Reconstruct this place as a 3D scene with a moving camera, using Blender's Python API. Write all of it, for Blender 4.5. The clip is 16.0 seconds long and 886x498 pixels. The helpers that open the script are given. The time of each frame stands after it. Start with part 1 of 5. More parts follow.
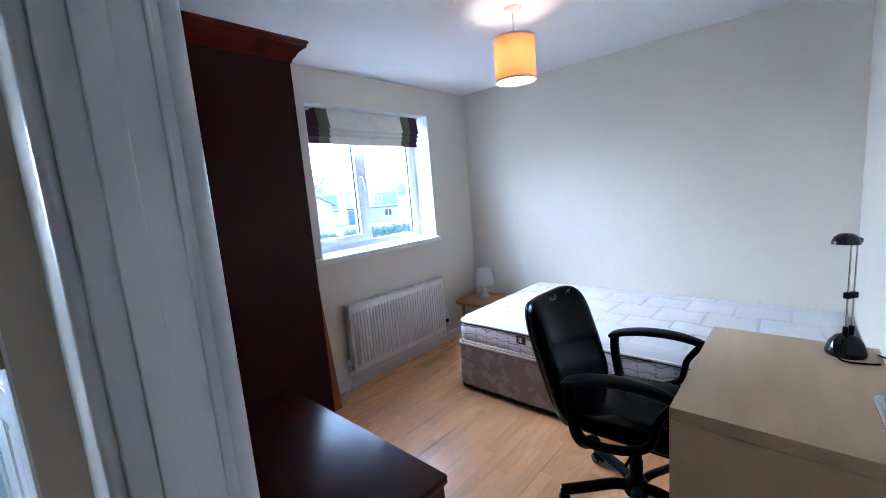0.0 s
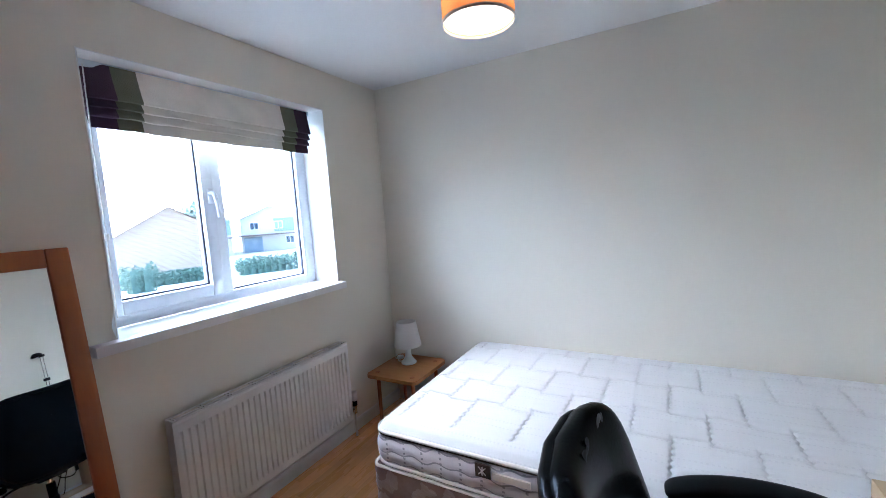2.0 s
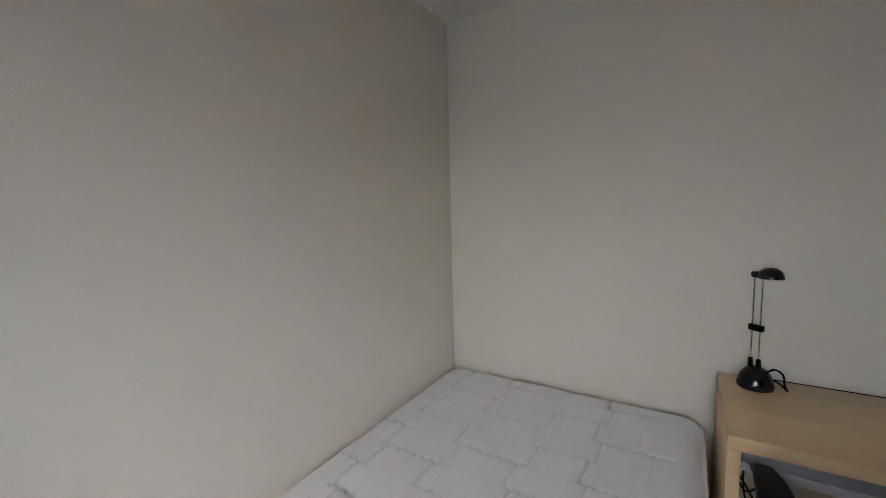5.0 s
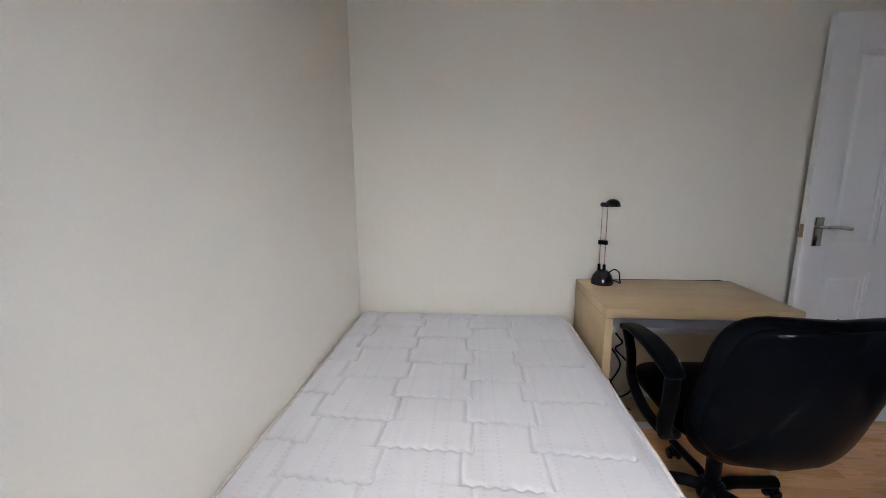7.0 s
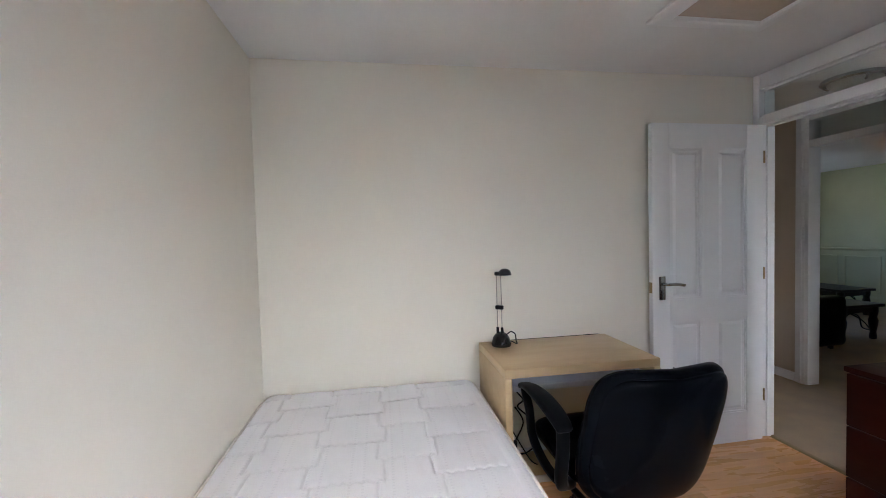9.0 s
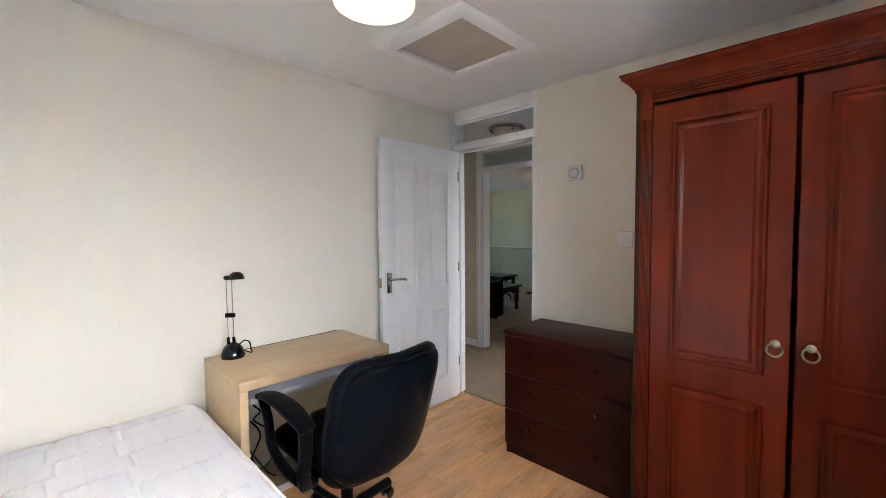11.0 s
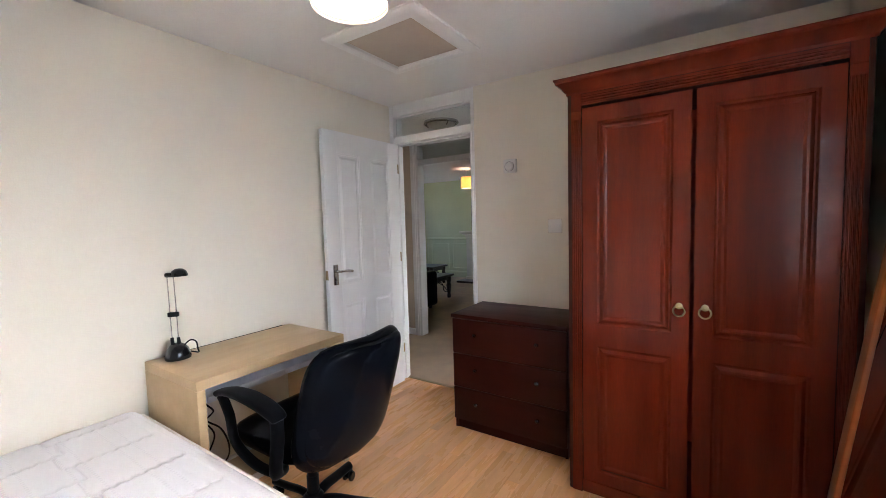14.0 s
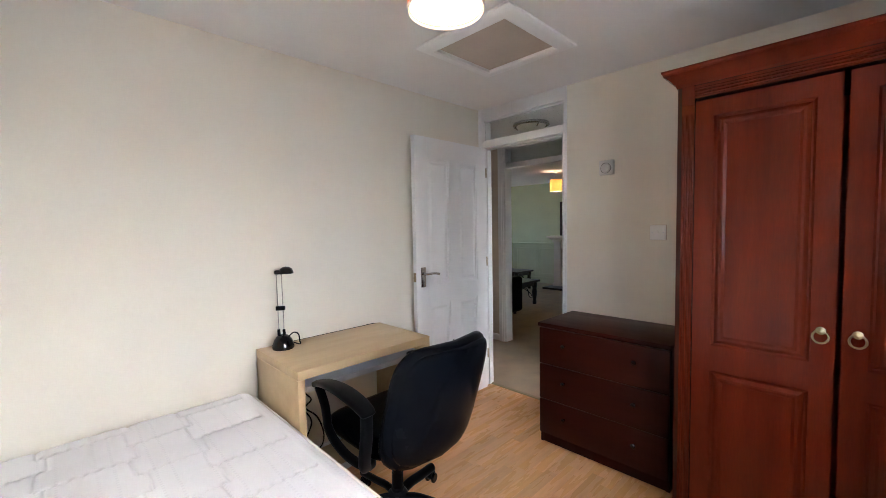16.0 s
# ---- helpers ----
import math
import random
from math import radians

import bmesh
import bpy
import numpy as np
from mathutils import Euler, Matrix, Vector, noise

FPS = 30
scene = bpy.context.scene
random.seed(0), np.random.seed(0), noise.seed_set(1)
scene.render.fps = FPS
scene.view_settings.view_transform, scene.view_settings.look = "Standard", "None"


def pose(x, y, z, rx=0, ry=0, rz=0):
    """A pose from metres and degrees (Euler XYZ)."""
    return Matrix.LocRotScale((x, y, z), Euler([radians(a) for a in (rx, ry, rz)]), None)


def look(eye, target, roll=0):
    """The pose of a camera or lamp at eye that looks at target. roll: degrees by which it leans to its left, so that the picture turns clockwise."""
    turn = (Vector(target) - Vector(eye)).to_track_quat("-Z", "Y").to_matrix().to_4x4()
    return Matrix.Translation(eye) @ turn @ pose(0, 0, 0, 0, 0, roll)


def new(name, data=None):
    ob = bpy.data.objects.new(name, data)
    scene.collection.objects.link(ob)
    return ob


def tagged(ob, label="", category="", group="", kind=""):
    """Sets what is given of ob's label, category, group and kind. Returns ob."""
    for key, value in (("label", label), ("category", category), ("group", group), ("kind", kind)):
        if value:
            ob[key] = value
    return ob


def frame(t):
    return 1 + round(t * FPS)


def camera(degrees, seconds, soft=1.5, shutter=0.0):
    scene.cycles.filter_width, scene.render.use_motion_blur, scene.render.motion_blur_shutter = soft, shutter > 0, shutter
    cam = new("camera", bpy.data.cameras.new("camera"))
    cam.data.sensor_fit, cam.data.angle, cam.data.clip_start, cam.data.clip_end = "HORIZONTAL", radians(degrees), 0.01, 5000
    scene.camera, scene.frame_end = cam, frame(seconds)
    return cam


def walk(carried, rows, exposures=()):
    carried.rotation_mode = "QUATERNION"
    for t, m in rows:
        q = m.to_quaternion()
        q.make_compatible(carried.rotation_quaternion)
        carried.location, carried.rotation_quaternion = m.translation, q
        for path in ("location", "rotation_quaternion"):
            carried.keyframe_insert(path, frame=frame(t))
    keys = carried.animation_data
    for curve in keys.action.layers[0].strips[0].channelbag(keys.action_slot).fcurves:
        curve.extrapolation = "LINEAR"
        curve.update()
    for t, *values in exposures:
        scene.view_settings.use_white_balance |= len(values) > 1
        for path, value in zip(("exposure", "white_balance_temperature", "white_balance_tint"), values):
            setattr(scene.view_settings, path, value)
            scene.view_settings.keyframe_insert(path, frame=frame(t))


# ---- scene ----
# ---------------------------------------------------------------- camera
cam = camera(96.0, 16.0, soft=0.6)
PATH = [
    (0.0, pose(2.488, -0.160, 1.411, 81.76, 0, 42.44) @ pose(0, 0, 0, 0, 0, -4.71)),
    (0.5, pose(2.242, 0.031, 1.435, 82.75, 0, 34.35) @ pose(0, 0, 0, 0, 0, -2.78)),
    (1.0, pose(2.070, 0.251, 1.437, 83.21, 0, 33.42) @ pose(0, 0, 0, 0, 0, -3.01)),
    (1.5, pose(1.973, 0.477, 1.395, 83.90, 0, 32.60) @ pose(0, 0, 0, 0, 0, -3.07)),
    (2.0, pose(1.807, 0.628, 1.410, 84.57, 0, 29.07) @ pose(0, 0, 0, 0, 0, -3.84)),
    (2.5, pose(1.659, 0.848, 1.431, 84.45, 0, 26.19) @ pose(0, 0, 0, 0, 0, -3.97)),
    (3.0, pose(1.402, 1.043, 1.394, 84.13, 0, 13.61) @ pose(0, 0, 0, 0, 0, -4.30)),
    (3.5, pose(1.256, 1.258, 1.346, 83.60, 0, 1.88) @ pose(0, 0, 0, 0, 0, -3.63)),
    (4.0, pose(1.172, 1.458, 1.378, 81.21, 0, -17.59) @ pose(0, 0, 0, 0, 0, -3.14)),
    (4.5, pose(0.986, 1.679, 1.422, 81.69, 0, -39.15) @ pose(0, 0, 0, 0, 0, -1.00)),
    (5.0, pose(0.899, 1.955, 1.406, 83.55, 0, -58.51) @ pose(0, 0, 0, 0, 0, -1.50)),
    (6.2, pose(0.689, 2.232, 1.370, 81.34, 0, -75.25) @ pose(0, 0, 0, 0, 0, -0.81)),
    (7.5, pose(0.517, 2.459, 1.229, 79.54, 0, -88.94) @ pose(0, 0, 0, 0, 0, -0.24)),
    (8.0, pose(0.441, 2.479, 1.223, 79.44, 0, -87.86) @ pose(0, 0, 0, 0, 0, -0.09)),
    (8.5, pose(0.476, 2.435, 1.301, 83.03, 0, -90.88) @ pose(0, 0, 0, 0, 0, -0.90)),
    (9.0, pose(0.492, 2.369, 1.359, 87.94, 0, -98.76) @ pose(0, 0, 0, 0, 0, -1.54)),
    (9.5, pose(0.485, 2.307, 1.364, 88.98, 0, -107.04) @ pose(0, 0, 0, 0, 0, -0.64)),
    (10.0, pose(0.490, 2.288, 1.356, 88.47, 0, -117.97) @ pose(0, 0, 0, 0, 0, 0.28)),
    (11.2, pose(0.482, 2.429, 1.365, 87.01, 0, -139.26) @ pose(0, 0, 0, 0, 0, -0.80)),
    (12.5, pose(0.475, 2.559, 1.373, 85.67, 0, -158.92) @ pose(0, 0, 0, 0, 0, -1.80)),
    (13.0, pose(0.456, 2.579, 1.357, 85.19, 0, -158.28) @ pose(0, 0, 0, 0, 0, -1.98)),
    (13.5, pose(0.462, 2.580, 1.351, 84.47, 0, -156.22) @ pose(0, 0, 0, 0, 0, -1.91)),
    (14.0, pose(0.523, 2.577, 1.350, 86.03, 0, -146.48) @ pose(0, 0, 0, 0, 0, -1.64)),
    (14.5, pose(0.580, 2.561, 1.340, 86.11, 0, -136.35) @ pose(0, 0, 0, 0, 0, -1.35)),
    (15.0, pose(0.516, 2.633, 1.336, 85.61, 0, -125.14) @ pose(0, 0, 0, 0, 0, -1.78)),
    (15.5, pose(0.518, 2.639, 1.338, 86.32, 0, -125.15) @ pose(0, 0, 0, 0, 0, -1.31)),
    (16.0, pose(0.554, 2.566, 1.356, 86.80, 0, -134.44) @ pose(0, 0, 0, 0, 0, -1.04)),
]
EXPOSURES = [(0.0, 4.4, 4620, 12), (0.6, 4.52, 4900, 12), (1.0, 4.5, 4950, 12), (1.5, 4.3, 4950, 11.5), (2.5, 3.92, 5020, 12), (3.5, 3.48, 5030, 13), (4.0, 3.36, 5350, 14), (4.5, 3.37, 5420, 13), (5.0, 3.1, 5800, 14), (7.5, 3.78, 5650, 15), (8.5, 3.84, 5680, 15), (9.4, 4.14, 5740, 15), (10.0, 4.32, 5860, 15), (12.5, 5.08, 5620, 16), (13.5, 4.78, 5730, 16.5), (14.0, 4.70, 5900, 17), (14.5, 4.72, 5900, 16.5), (15.0, 4.55, 5900, 16), (16.0, 4.58, 5870, 16)]
walk(cam, PATH, EXPOSURES)

# ---------------------------------------------------------------- light
world = bpy.data.worlds.new("overcast_sky")
scene.world = world
world.use_nodes = True
sky = world.node_tree.nodes.new("ShaderNodeTexSky")
sky.sky_type = "NISHITA"
sky.sun_disc = False
sky.sun_elevation, sky.sun_rotation = radians(40), radians(255)
sky.air_density, sky.dust_density, sky.ozone_density = 1.0, 3.0, 1.0
back = world.node_tree.nodes["Background"]
world.node_tree.links.new(sky.outputs[0], back.inputs[0])
back.inputs[1].default_value = 0.09


def lamp(name, kind, energy, colour, m, size=0.0):
    data = bpy.data.lights.new(name, kind)
    data.energy, data.color = energy, colour
    if kind == "SUN":
        data.angle = size
    elif kind == "AREA":
        data.size = size
    else:
        data.shadow_soft_size = size
    ob = new(name, data)
    ob.matrix_world = m
    return ob


# the bright part of an overcast sky, facing the window
lamp("sun", "SUN", 1.5, (0.92, 0.97, 1.0), look((-38, -11, 34), (0, 0, 0)), radians(128))
PENDANT = (1.345, 1.762)
lamp("pendant_glow", "POINT", 0.22, (1.0, 0.80, 0.55), pose(PENDANT[0], PENDANT[1], 2.06), 0.03)
lamp("living_glow", "POINT", 0.28, (1.0, 0.80, 0.55), pose(4.23, -3.88, 2.05), 0.03)

# ---------------------------------------------------------------- materials


def material(name, colour, rough=0.6, metal=0.0, vary=0.08, scale=6.0, fine=90.0, bump=0.05, stretch=(1, 1, 1),
             second=None, amount=0.5, spread=0.0, coat=0.0, sheen=0.0, spec=0.5):
    """A surface with two scales of colour variation, uneven gloss and fine relief. second: a grain colour; spread: change from piece to piece."""
    m = bpy.data.materials.new(name)
    m.use_nodes = True
    n, l = m.node_tree.nodes, m.node_tree.links
    b = n["Principled BSDF"]
    tc = n.new("ShaderNodeTexCoord")
    mp = n.new("ShaderNodeMapping")
    mp.inputs["Scale"].default_value = stretch
    l.new(tc.outputs["Object"], mp.inputs["Vector"])
    info = n.new("ShaderNodeObjectInfo")
    if spread:
        add = n.new("ShaderNodeVectorMath")
        add.operation = "ADD"
        far = n.new("ShaderNodeMath")
        far.operation = "MULTIPLY"
        far.inputs[1].default_value = 37.0
        l.new(info.outputs["Random"], far.inputs[0])
        l.new(mp.outputs[0], add.inputs[0])
        l.new(far.outputs[0], add.inputs[1])
        place = add.outputs[0]
    else:
        place = mp.outputs[0]
    big, small = n.new("ShaderNodeTexNoise"), n.new("ShaderNodeTexNoise")
    for tex, s, d in ((big, scale, 3.0), (small, fine, 4.0)):
        tex.inputs["Scale"].default_value, tex.inputs["Detail"].default_value = s, d
        l.new(place, tex.inputs["Vector"])
    base = n.new("ShaderNodeMix")
    base.data_type = "RGBA"
    base.inputs["A"].default_value = (*colour, 1)
    base.inputs["B"].default_value = (*(second or [c * 0.8 for c in colour]), 1)
    ramp = n.new("ShaderNodeMapRange")
    ramp.inputs["From Min"].default_value, ramp.inputs["From Max"].default_value = 0.35, 0.7
    ramp.inputs["To Max"].default_value = amount
    l.new(big.outputs["Fac"], ramp.inputs["Value"])
    l.new(ramp.outputs[0], base.inputs["Factor"])
    hsv = n.new("ShaderNodeHueSaturation")
    val = n.new("ShaderNodeMapRange")
    val.inputs["To Min"].default_value, val.inputs["To Max"].default_value = 1 - vary, 1 + vary
    l.new(small.outputs["Fac"], val.inputs["Value"])
    if spread:
        piece = n.new("ShaderNodeMapRange")
        piece.inputs["To Min"].default_value, piece.inputs["To Max"].default_value = 1 - spread, 1 + spread
        l.new(info.outputs["Random"], piece.inputs["Value"])
        times = n.new("ShaderNodeMath")
        times.operation = "MULTIPLY"
        l.new(val.outputs[0], times.inputs[0])
        l.new(piece.outputs[0], times.inputs[1])
        l.new(times.outputs[0], hsv.inputs["Value"])
    else:
        l.new(val.outputs[0], hsv.inputs["Value"])
    l.new(base.outputs["Result"], hsv.inputs["Color"])
    l.new(hsv.outputs[0], b.inputs["Base Color"])
    gloss = n.new("ShaderNodeMapRange")
    gloss.inputs["To Min"].default_value, gloss.inputs["To Max"].default_value = max(rough - 0.08, 0.02), min(rough + 0.08, 1)
    l.new(big.outputs["Fac"], gloss.inputs["Value"])
    l.new(gloss.outputs[0], b.inputs["Roughness"])
    b.inputs["Metallic"].default_value = metal
    b.inputs["Coat Weight"].default_value = coat
    b.inputs["Specular IOR Level"].default_value = spec
    b.inputs["Coat Roughness"].default_value = 0.15
    b.inputs["Sheen Weight"].default_value = sheen
    if bump:
        bp = n.new("ShaderNodeBump")
        bp.inputs["Strength"].default_value, bp.inputs["Distance"].default_value = bump, 0.004
        l.new(small.outputs["Fac"], bp.inputs["Height"])
        l.new(bp.outputs[0], b.inputs["Normal"])
    return m


def glass(name, tint=(0.95, 0.99, 0.98)):
    m = bpy.data.materials.new(name)
    m.use_nodes = True
    b = m.node_tree.nodes["Principled BSDF"]
    b.inputs["Base Color"].default_value = (*tint, 1)
    b.inputs["Transmission Weight"].default_value, b.inputs["Roughness"].default_value = 1.0, 0.0
    b.inputs["IOR"].default_value = 1.45
    return m


def cloth_shade(name, colour, through_light=0.6):
    """Fabric that lets part of the light through."""
    m = bpy.data.materials.new(name)
    m.use_nodes = True
    n, l = m.node_tree.nodes, m.node_tree.links
    n.remove(n["Principled BSDF"])
    d, t, mix = n.new("ShaderNodeBsdfDiffuse"), n.new("ShaderNodeBsdfTranslucent"), n.new("ShaderNodeMixShader")
    weave = n.new("ShaderNodeTexNoise")
    weave.inputs["Scale"].default_value = 220
    tc = n.new("ShaderNodeTexCoord")
    l.new(tc.outputs["Object"], weave.inputs["Vector"])
    mix2 = n.new("ShaderNodeMix")
    mix2.data_type = "RGBA"
    mix2.inputs["A"].default_value = (*colour, 1)
    mix2.inputs["B"].default_value = (*[c * 0.82 for c in colour], 1)
    l.new(weave.outputs["Fac"], mix2.inputs["Factor"])
    for s in (d, t):
        l.new(mix2.outputs["Result"], s.inputs["Color"])
    mix.inputs[0].default_value = through_light
    l.new(d.outputs[0], mix.inputs[1])
    l.new(t.outputs[0], mix.inputs[2])
    l.new(mix.outputs[0], n["Material Output"].inputs["Surface"])
    return m


WALL = material("cream_emulsion", (0.75, 0.71, 0.612), 0.75, vary=0.02, scale=1.4, fine=160, bump=0.12, second=(0.72, 0.67, 0.57), amount=0.6)
CEIL = material("ceiling_white", (0.80, 0.79, 0.77), 0.85, vary=0.03, scale=2, fine=110, bump=0.25, second=(0.74, 0.73, 0.71))
GLOSS = material("white_gloss_paint", (0.80, 0.80, 0.79), 0.32, vary=0.02, scale=3, fine=60, bump=0.05, second=(0.74, 0.74, 0.72))
UPVC = material("white_upvc", (0.81, 0.86, 0.93), 0.28, vary=0.01, scale=4, fine=80, bump=0.01)
GASKET = material("black_gasket", (0.02, 0.025, 0.05), 0.5, bump=0)
RAD = material("radiator_enamel", (0.80, 0.79, 0.76), 0.3, vary=0.015, scale=5, fine=40, bump=0.01)
# the shade inside the radiator is put into this dark colour
SHADED_FIN = material("shaded_steel_fins", (0.07, 0.07, 0.075), 0.6, 0.3)
FLOOR_UNDER = material("floor_underlay", (0.22, 0.12, 0.055), 0.9)
BEECH = material("beech_laminate", (0.80, 0.445, 0.20), 0.28, vary=0.07, scale=3, fine=24, bump=0.02, stretch=(9, 1.0, 1), second=(0.66, 0.325, 0.125), amount=0.7, spread=0.12)
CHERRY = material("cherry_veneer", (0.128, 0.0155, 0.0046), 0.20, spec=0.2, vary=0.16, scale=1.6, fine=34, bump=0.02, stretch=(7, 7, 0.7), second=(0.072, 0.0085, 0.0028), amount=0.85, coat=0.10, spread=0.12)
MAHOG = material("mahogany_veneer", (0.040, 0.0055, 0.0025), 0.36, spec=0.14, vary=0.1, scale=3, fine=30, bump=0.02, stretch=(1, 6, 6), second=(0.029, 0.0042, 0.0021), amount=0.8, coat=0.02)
BIRCH = material("birch_veneer", (0.56, 0.405, 0.225), 0.42, vary=0.05, scale=2.2, fine=30, bump=0.02, stretch=(5, 1, 5), second=(0.47, 0.325, 0.17), amount=0.7)
PINE = material("pine_board", (0.46, 0.205, 0.066), 0.42, vary=0.06, scale=3, fine=26, bump=0.03, stretch=(1, 7, 7), second=(0.36, 0.145, 0.044), amount=0.7)
ORANGE_WOOD = material("orange_stained_wood", (0.37, 0.115, 0.030), 0.38, vary=0.08, scale=4, fine=30, bump=0.03, stretch=(6, 6, 1), second=(0.27, 0.075, 0.02), amount=0.7)
LEATHER = material("black_leather", (0.0015, 0.0019, 0.0030), 0.24, spec=0.045, vary=0.15, scale=7, fine=130, bump=0.10, second=(0.004, 0.005, 0.007))
WORN = material("scuffed_leather", (0.035, 0.033, 0.033), 0.6, vary=0.3, scale=30, fine=160, bump=0.4)
BLACK = material("black_plastic", (0.0022, 0.0026, 0.0034), 0.4, spec=0.06, vary=0.1, scale=10, fine=140, bump=0.05)
BLACK_GLOSS = material("glossy_black_plastic", (0.008, 0.008, 0.009), 0.12, vary=0.05, bump=0)
CHROME = material("brushed_chrome", (0.62, 0.62, 0.62), 0.2, 1.0, vary=0.03, scale=12, fine=160, bump=0.02)
BRASS = material("antique_brass", (0.34, 0.27, 0.15), 0.3, 1.0, vary=0.1, scale=20, fine=140, bump=0.03)
SILVER = material("rail_aluminium", (0.68, 0.70, 0.72), 0.35, 0.6, bump=0.01)
MID_GREY = material("mid_grey_plastic", (0.16, 0.15, 0.14), 0.5, vary=0.04)
AGED_PLASTIC = material("aged_grey_white_plastic", (0.68, 0.67, 0.64), 0.4, vary=0.03)
GREY_BOARD = material("grey_melamine", (0.60, 0.64, 0.70), 0.4, vary=0.02)
DIVAN = material("taupe_satin", (0.19, 0.122, 0.10), 0.27, vary=0.12, scale=9, fine=34, bump=0.9, second=(0.15, 0.10, 0.085), amount=0.5, sheen=0.3)
PIPING = material("cream_piping", (0.72, 0.67, 0.60), 0.6, vary=0.05, fine=200)
WHITE_PLASTIC = material("white_plastic", (0.80, 0.80, 0.78), 0.35, vary=0.02, bump=0.01)
CREAM_CLOTH = material("cream_blind_cloth", (0.84, 0.80, 0.72), 0.85, vary=0.06, scale=9, fine=240, bump=0.3)
OLIVE_CLOTH = material("olive_blind_cloth", (0.17, 0.17, 0.115), 0.85, vary=0.06, scale=9, fine=240, bump=0.3)
PLUM_CLOTH = material("plum_blind_cloth", (0.05, 0.02, 0.05), 0.85, vary=0.06, scale=9, fine=240, bump=0.3)
SHADE_WHITE = cloth_shade("white_lampshade", (0.82, 0.81, 0.78), 0.35)
SHADE_AMBER = cloth_shade("amber_lampshade", (0.88, 0.575, 0.29), 0.5)
DIFFUSER = cloth_shade("opal_diffuser", (0.90, 0.86, 0.78), 0.8)
HATCH = material("hatch_board", (0.52, 0.44, 0.36), 0.7, vary=0.04, scale=3, fine=60, bump=0.05)
CARPET = material("beige_carpet", (0.46, 0.355, 0.235), 0.95, vary=0.2, scale=5, fine=260, bump=0.9, second=(0.30, 0.26, 0.21))
LANDING_WALL = material("landing_emulsion", (0.60, 0.51, 0.40), 0.75, vary=0.02, scale=2, fine=150, bump=0.1)
SAGE = material("sage_emulsion", (0.60, 0.60, 0.37), 0.7, vary=0.02, scale=1.5, fine=120, bump=0.08)
DARK_WOOD = material("dark_carved_wood", (0.028, 0.016, 0.011), 0.35, vary=0.15, scale=8, fine=60, bump=0.08)
STONE_WHITE = material("painted_mantel", (0.68, 0.60, 0.47), 0.5, vary=0.03)
IRON = material("wrought_iron", (0.015, 0.014, 0.013), 0.5, 0.6)
TILE = material("bathroom_tile", (0.70, 0.78, 0.80), 0.2, vary=0.02)
CERAMIC = material("white_ceramic", (0.80, 0.82, 0.83), 0.12, vary=0.01, bump=0)
RENDERED = material("cream_render", (0.52, 0.48, 0.43), 0.85, vary=0.06, scale=2, fine=20)
CLADDING = material("blue_grey_cladding", (0.22, 0.28, 0.33), 0.7, vary=0.08)
ROOF = material("brown_roof_tiles", (0.13, 0.095, 0.08), 0.8, vary=0.25, scale=3, fine=14, bump=0.3)
PANE_DARK = material("dark_window_pane", (0.06, 0.08, 0.10), 0.1, vary=0.1, bump=0)
GRASS = material("lawn_and_paving", (0.30, 0.30, 0.26), 0.9, vary=0.3, scale=0.2, fine=3, bump=0.3, second=(0.42, 0.41, 0.38), amount=1.0)
LEAF = material("leaf_green", (0.10, 0.16, 0.115), 0.6, vary=0.3, scale=0.8, fine=5, bump=0.0, second=(0.05, 0.10, 0.07))
BARK = material("bark", (0.10, 0.075, 0.055), 0.9, vary=0.3, fine=30, bump=0.4)


def brickwork(name, colour, second, mortar):
    """Stretcher-bond courses seen from afar, on walls facing any way."""
    m = material(name, colour, 0.85, vary=0.15, scale=0.7, fine=4, bump=0.1, second=second)
    n, l = m.node_tree.nodes, m.node_tree.links
    b = n["Principled BSDF"]
    old = b.inputs["Base Color"].links[0].from_socket
    tc, sep, com = n.new("ShaderNodeTexCoord"), n.new("ShaderNodeSeparateXYZ"), n.new("ShaderNodeCombineXYZ")
    l.new(tc.outputs["Object"], sep.inputs[0])
    add = n.new("ShaderNodeMath")
    l.new(sep.outputs["X"], add.inputs[0])
    l.new(sep.outputs["Y"], add.inputs[1])
    l.new(add.outputs[0], com.inputs["X"])
    l.new(sep.outputs["Z"], com.inputs["Y"])
    tex = n.new("ShaderNodeTexBrick")
    l.new(com.outputs[0], tex.inputs["Vector"])
    tex.inputs["Scale"].default_value = 1.0
    tex.inputs["Brick Width"].default_value, tex.inputs["Row Height"].default_value, tex.inputs["Mortar Size"].default_value = 0.30, 0.10, 0.014
    tex.inputs["Color2"].default_value = (*[c * 0.9 for c in second], 1)
    tex.inputs["Mortar"].default_value = (*mortar, 1)
    l.new(old, tex.inputs["Color1"])
    l.new(tex.outputs["Color"], b.inputs["Base Color"])
    return m


BRICK = brickwork("pale_brick", (0.42, 0.30, 0.21), (0.34, 0.22, 0.15), (0.46, 0.38, 0.31))
CLEAR = glass("window_glass")
MIRROR = bpy.data.materials.new("mirror_silver")
MIRROR.use_nodes = True
_m = MIRROR.node_tree.nodes["Principled BSDF"]
_m.inputs["Base Color"].default_value = (0.86, 0.88, 0.87, 1)
_m.inputs["Metallic"].default_value, _m.inputs["Roughness"].default_value = 1.0, 0.012


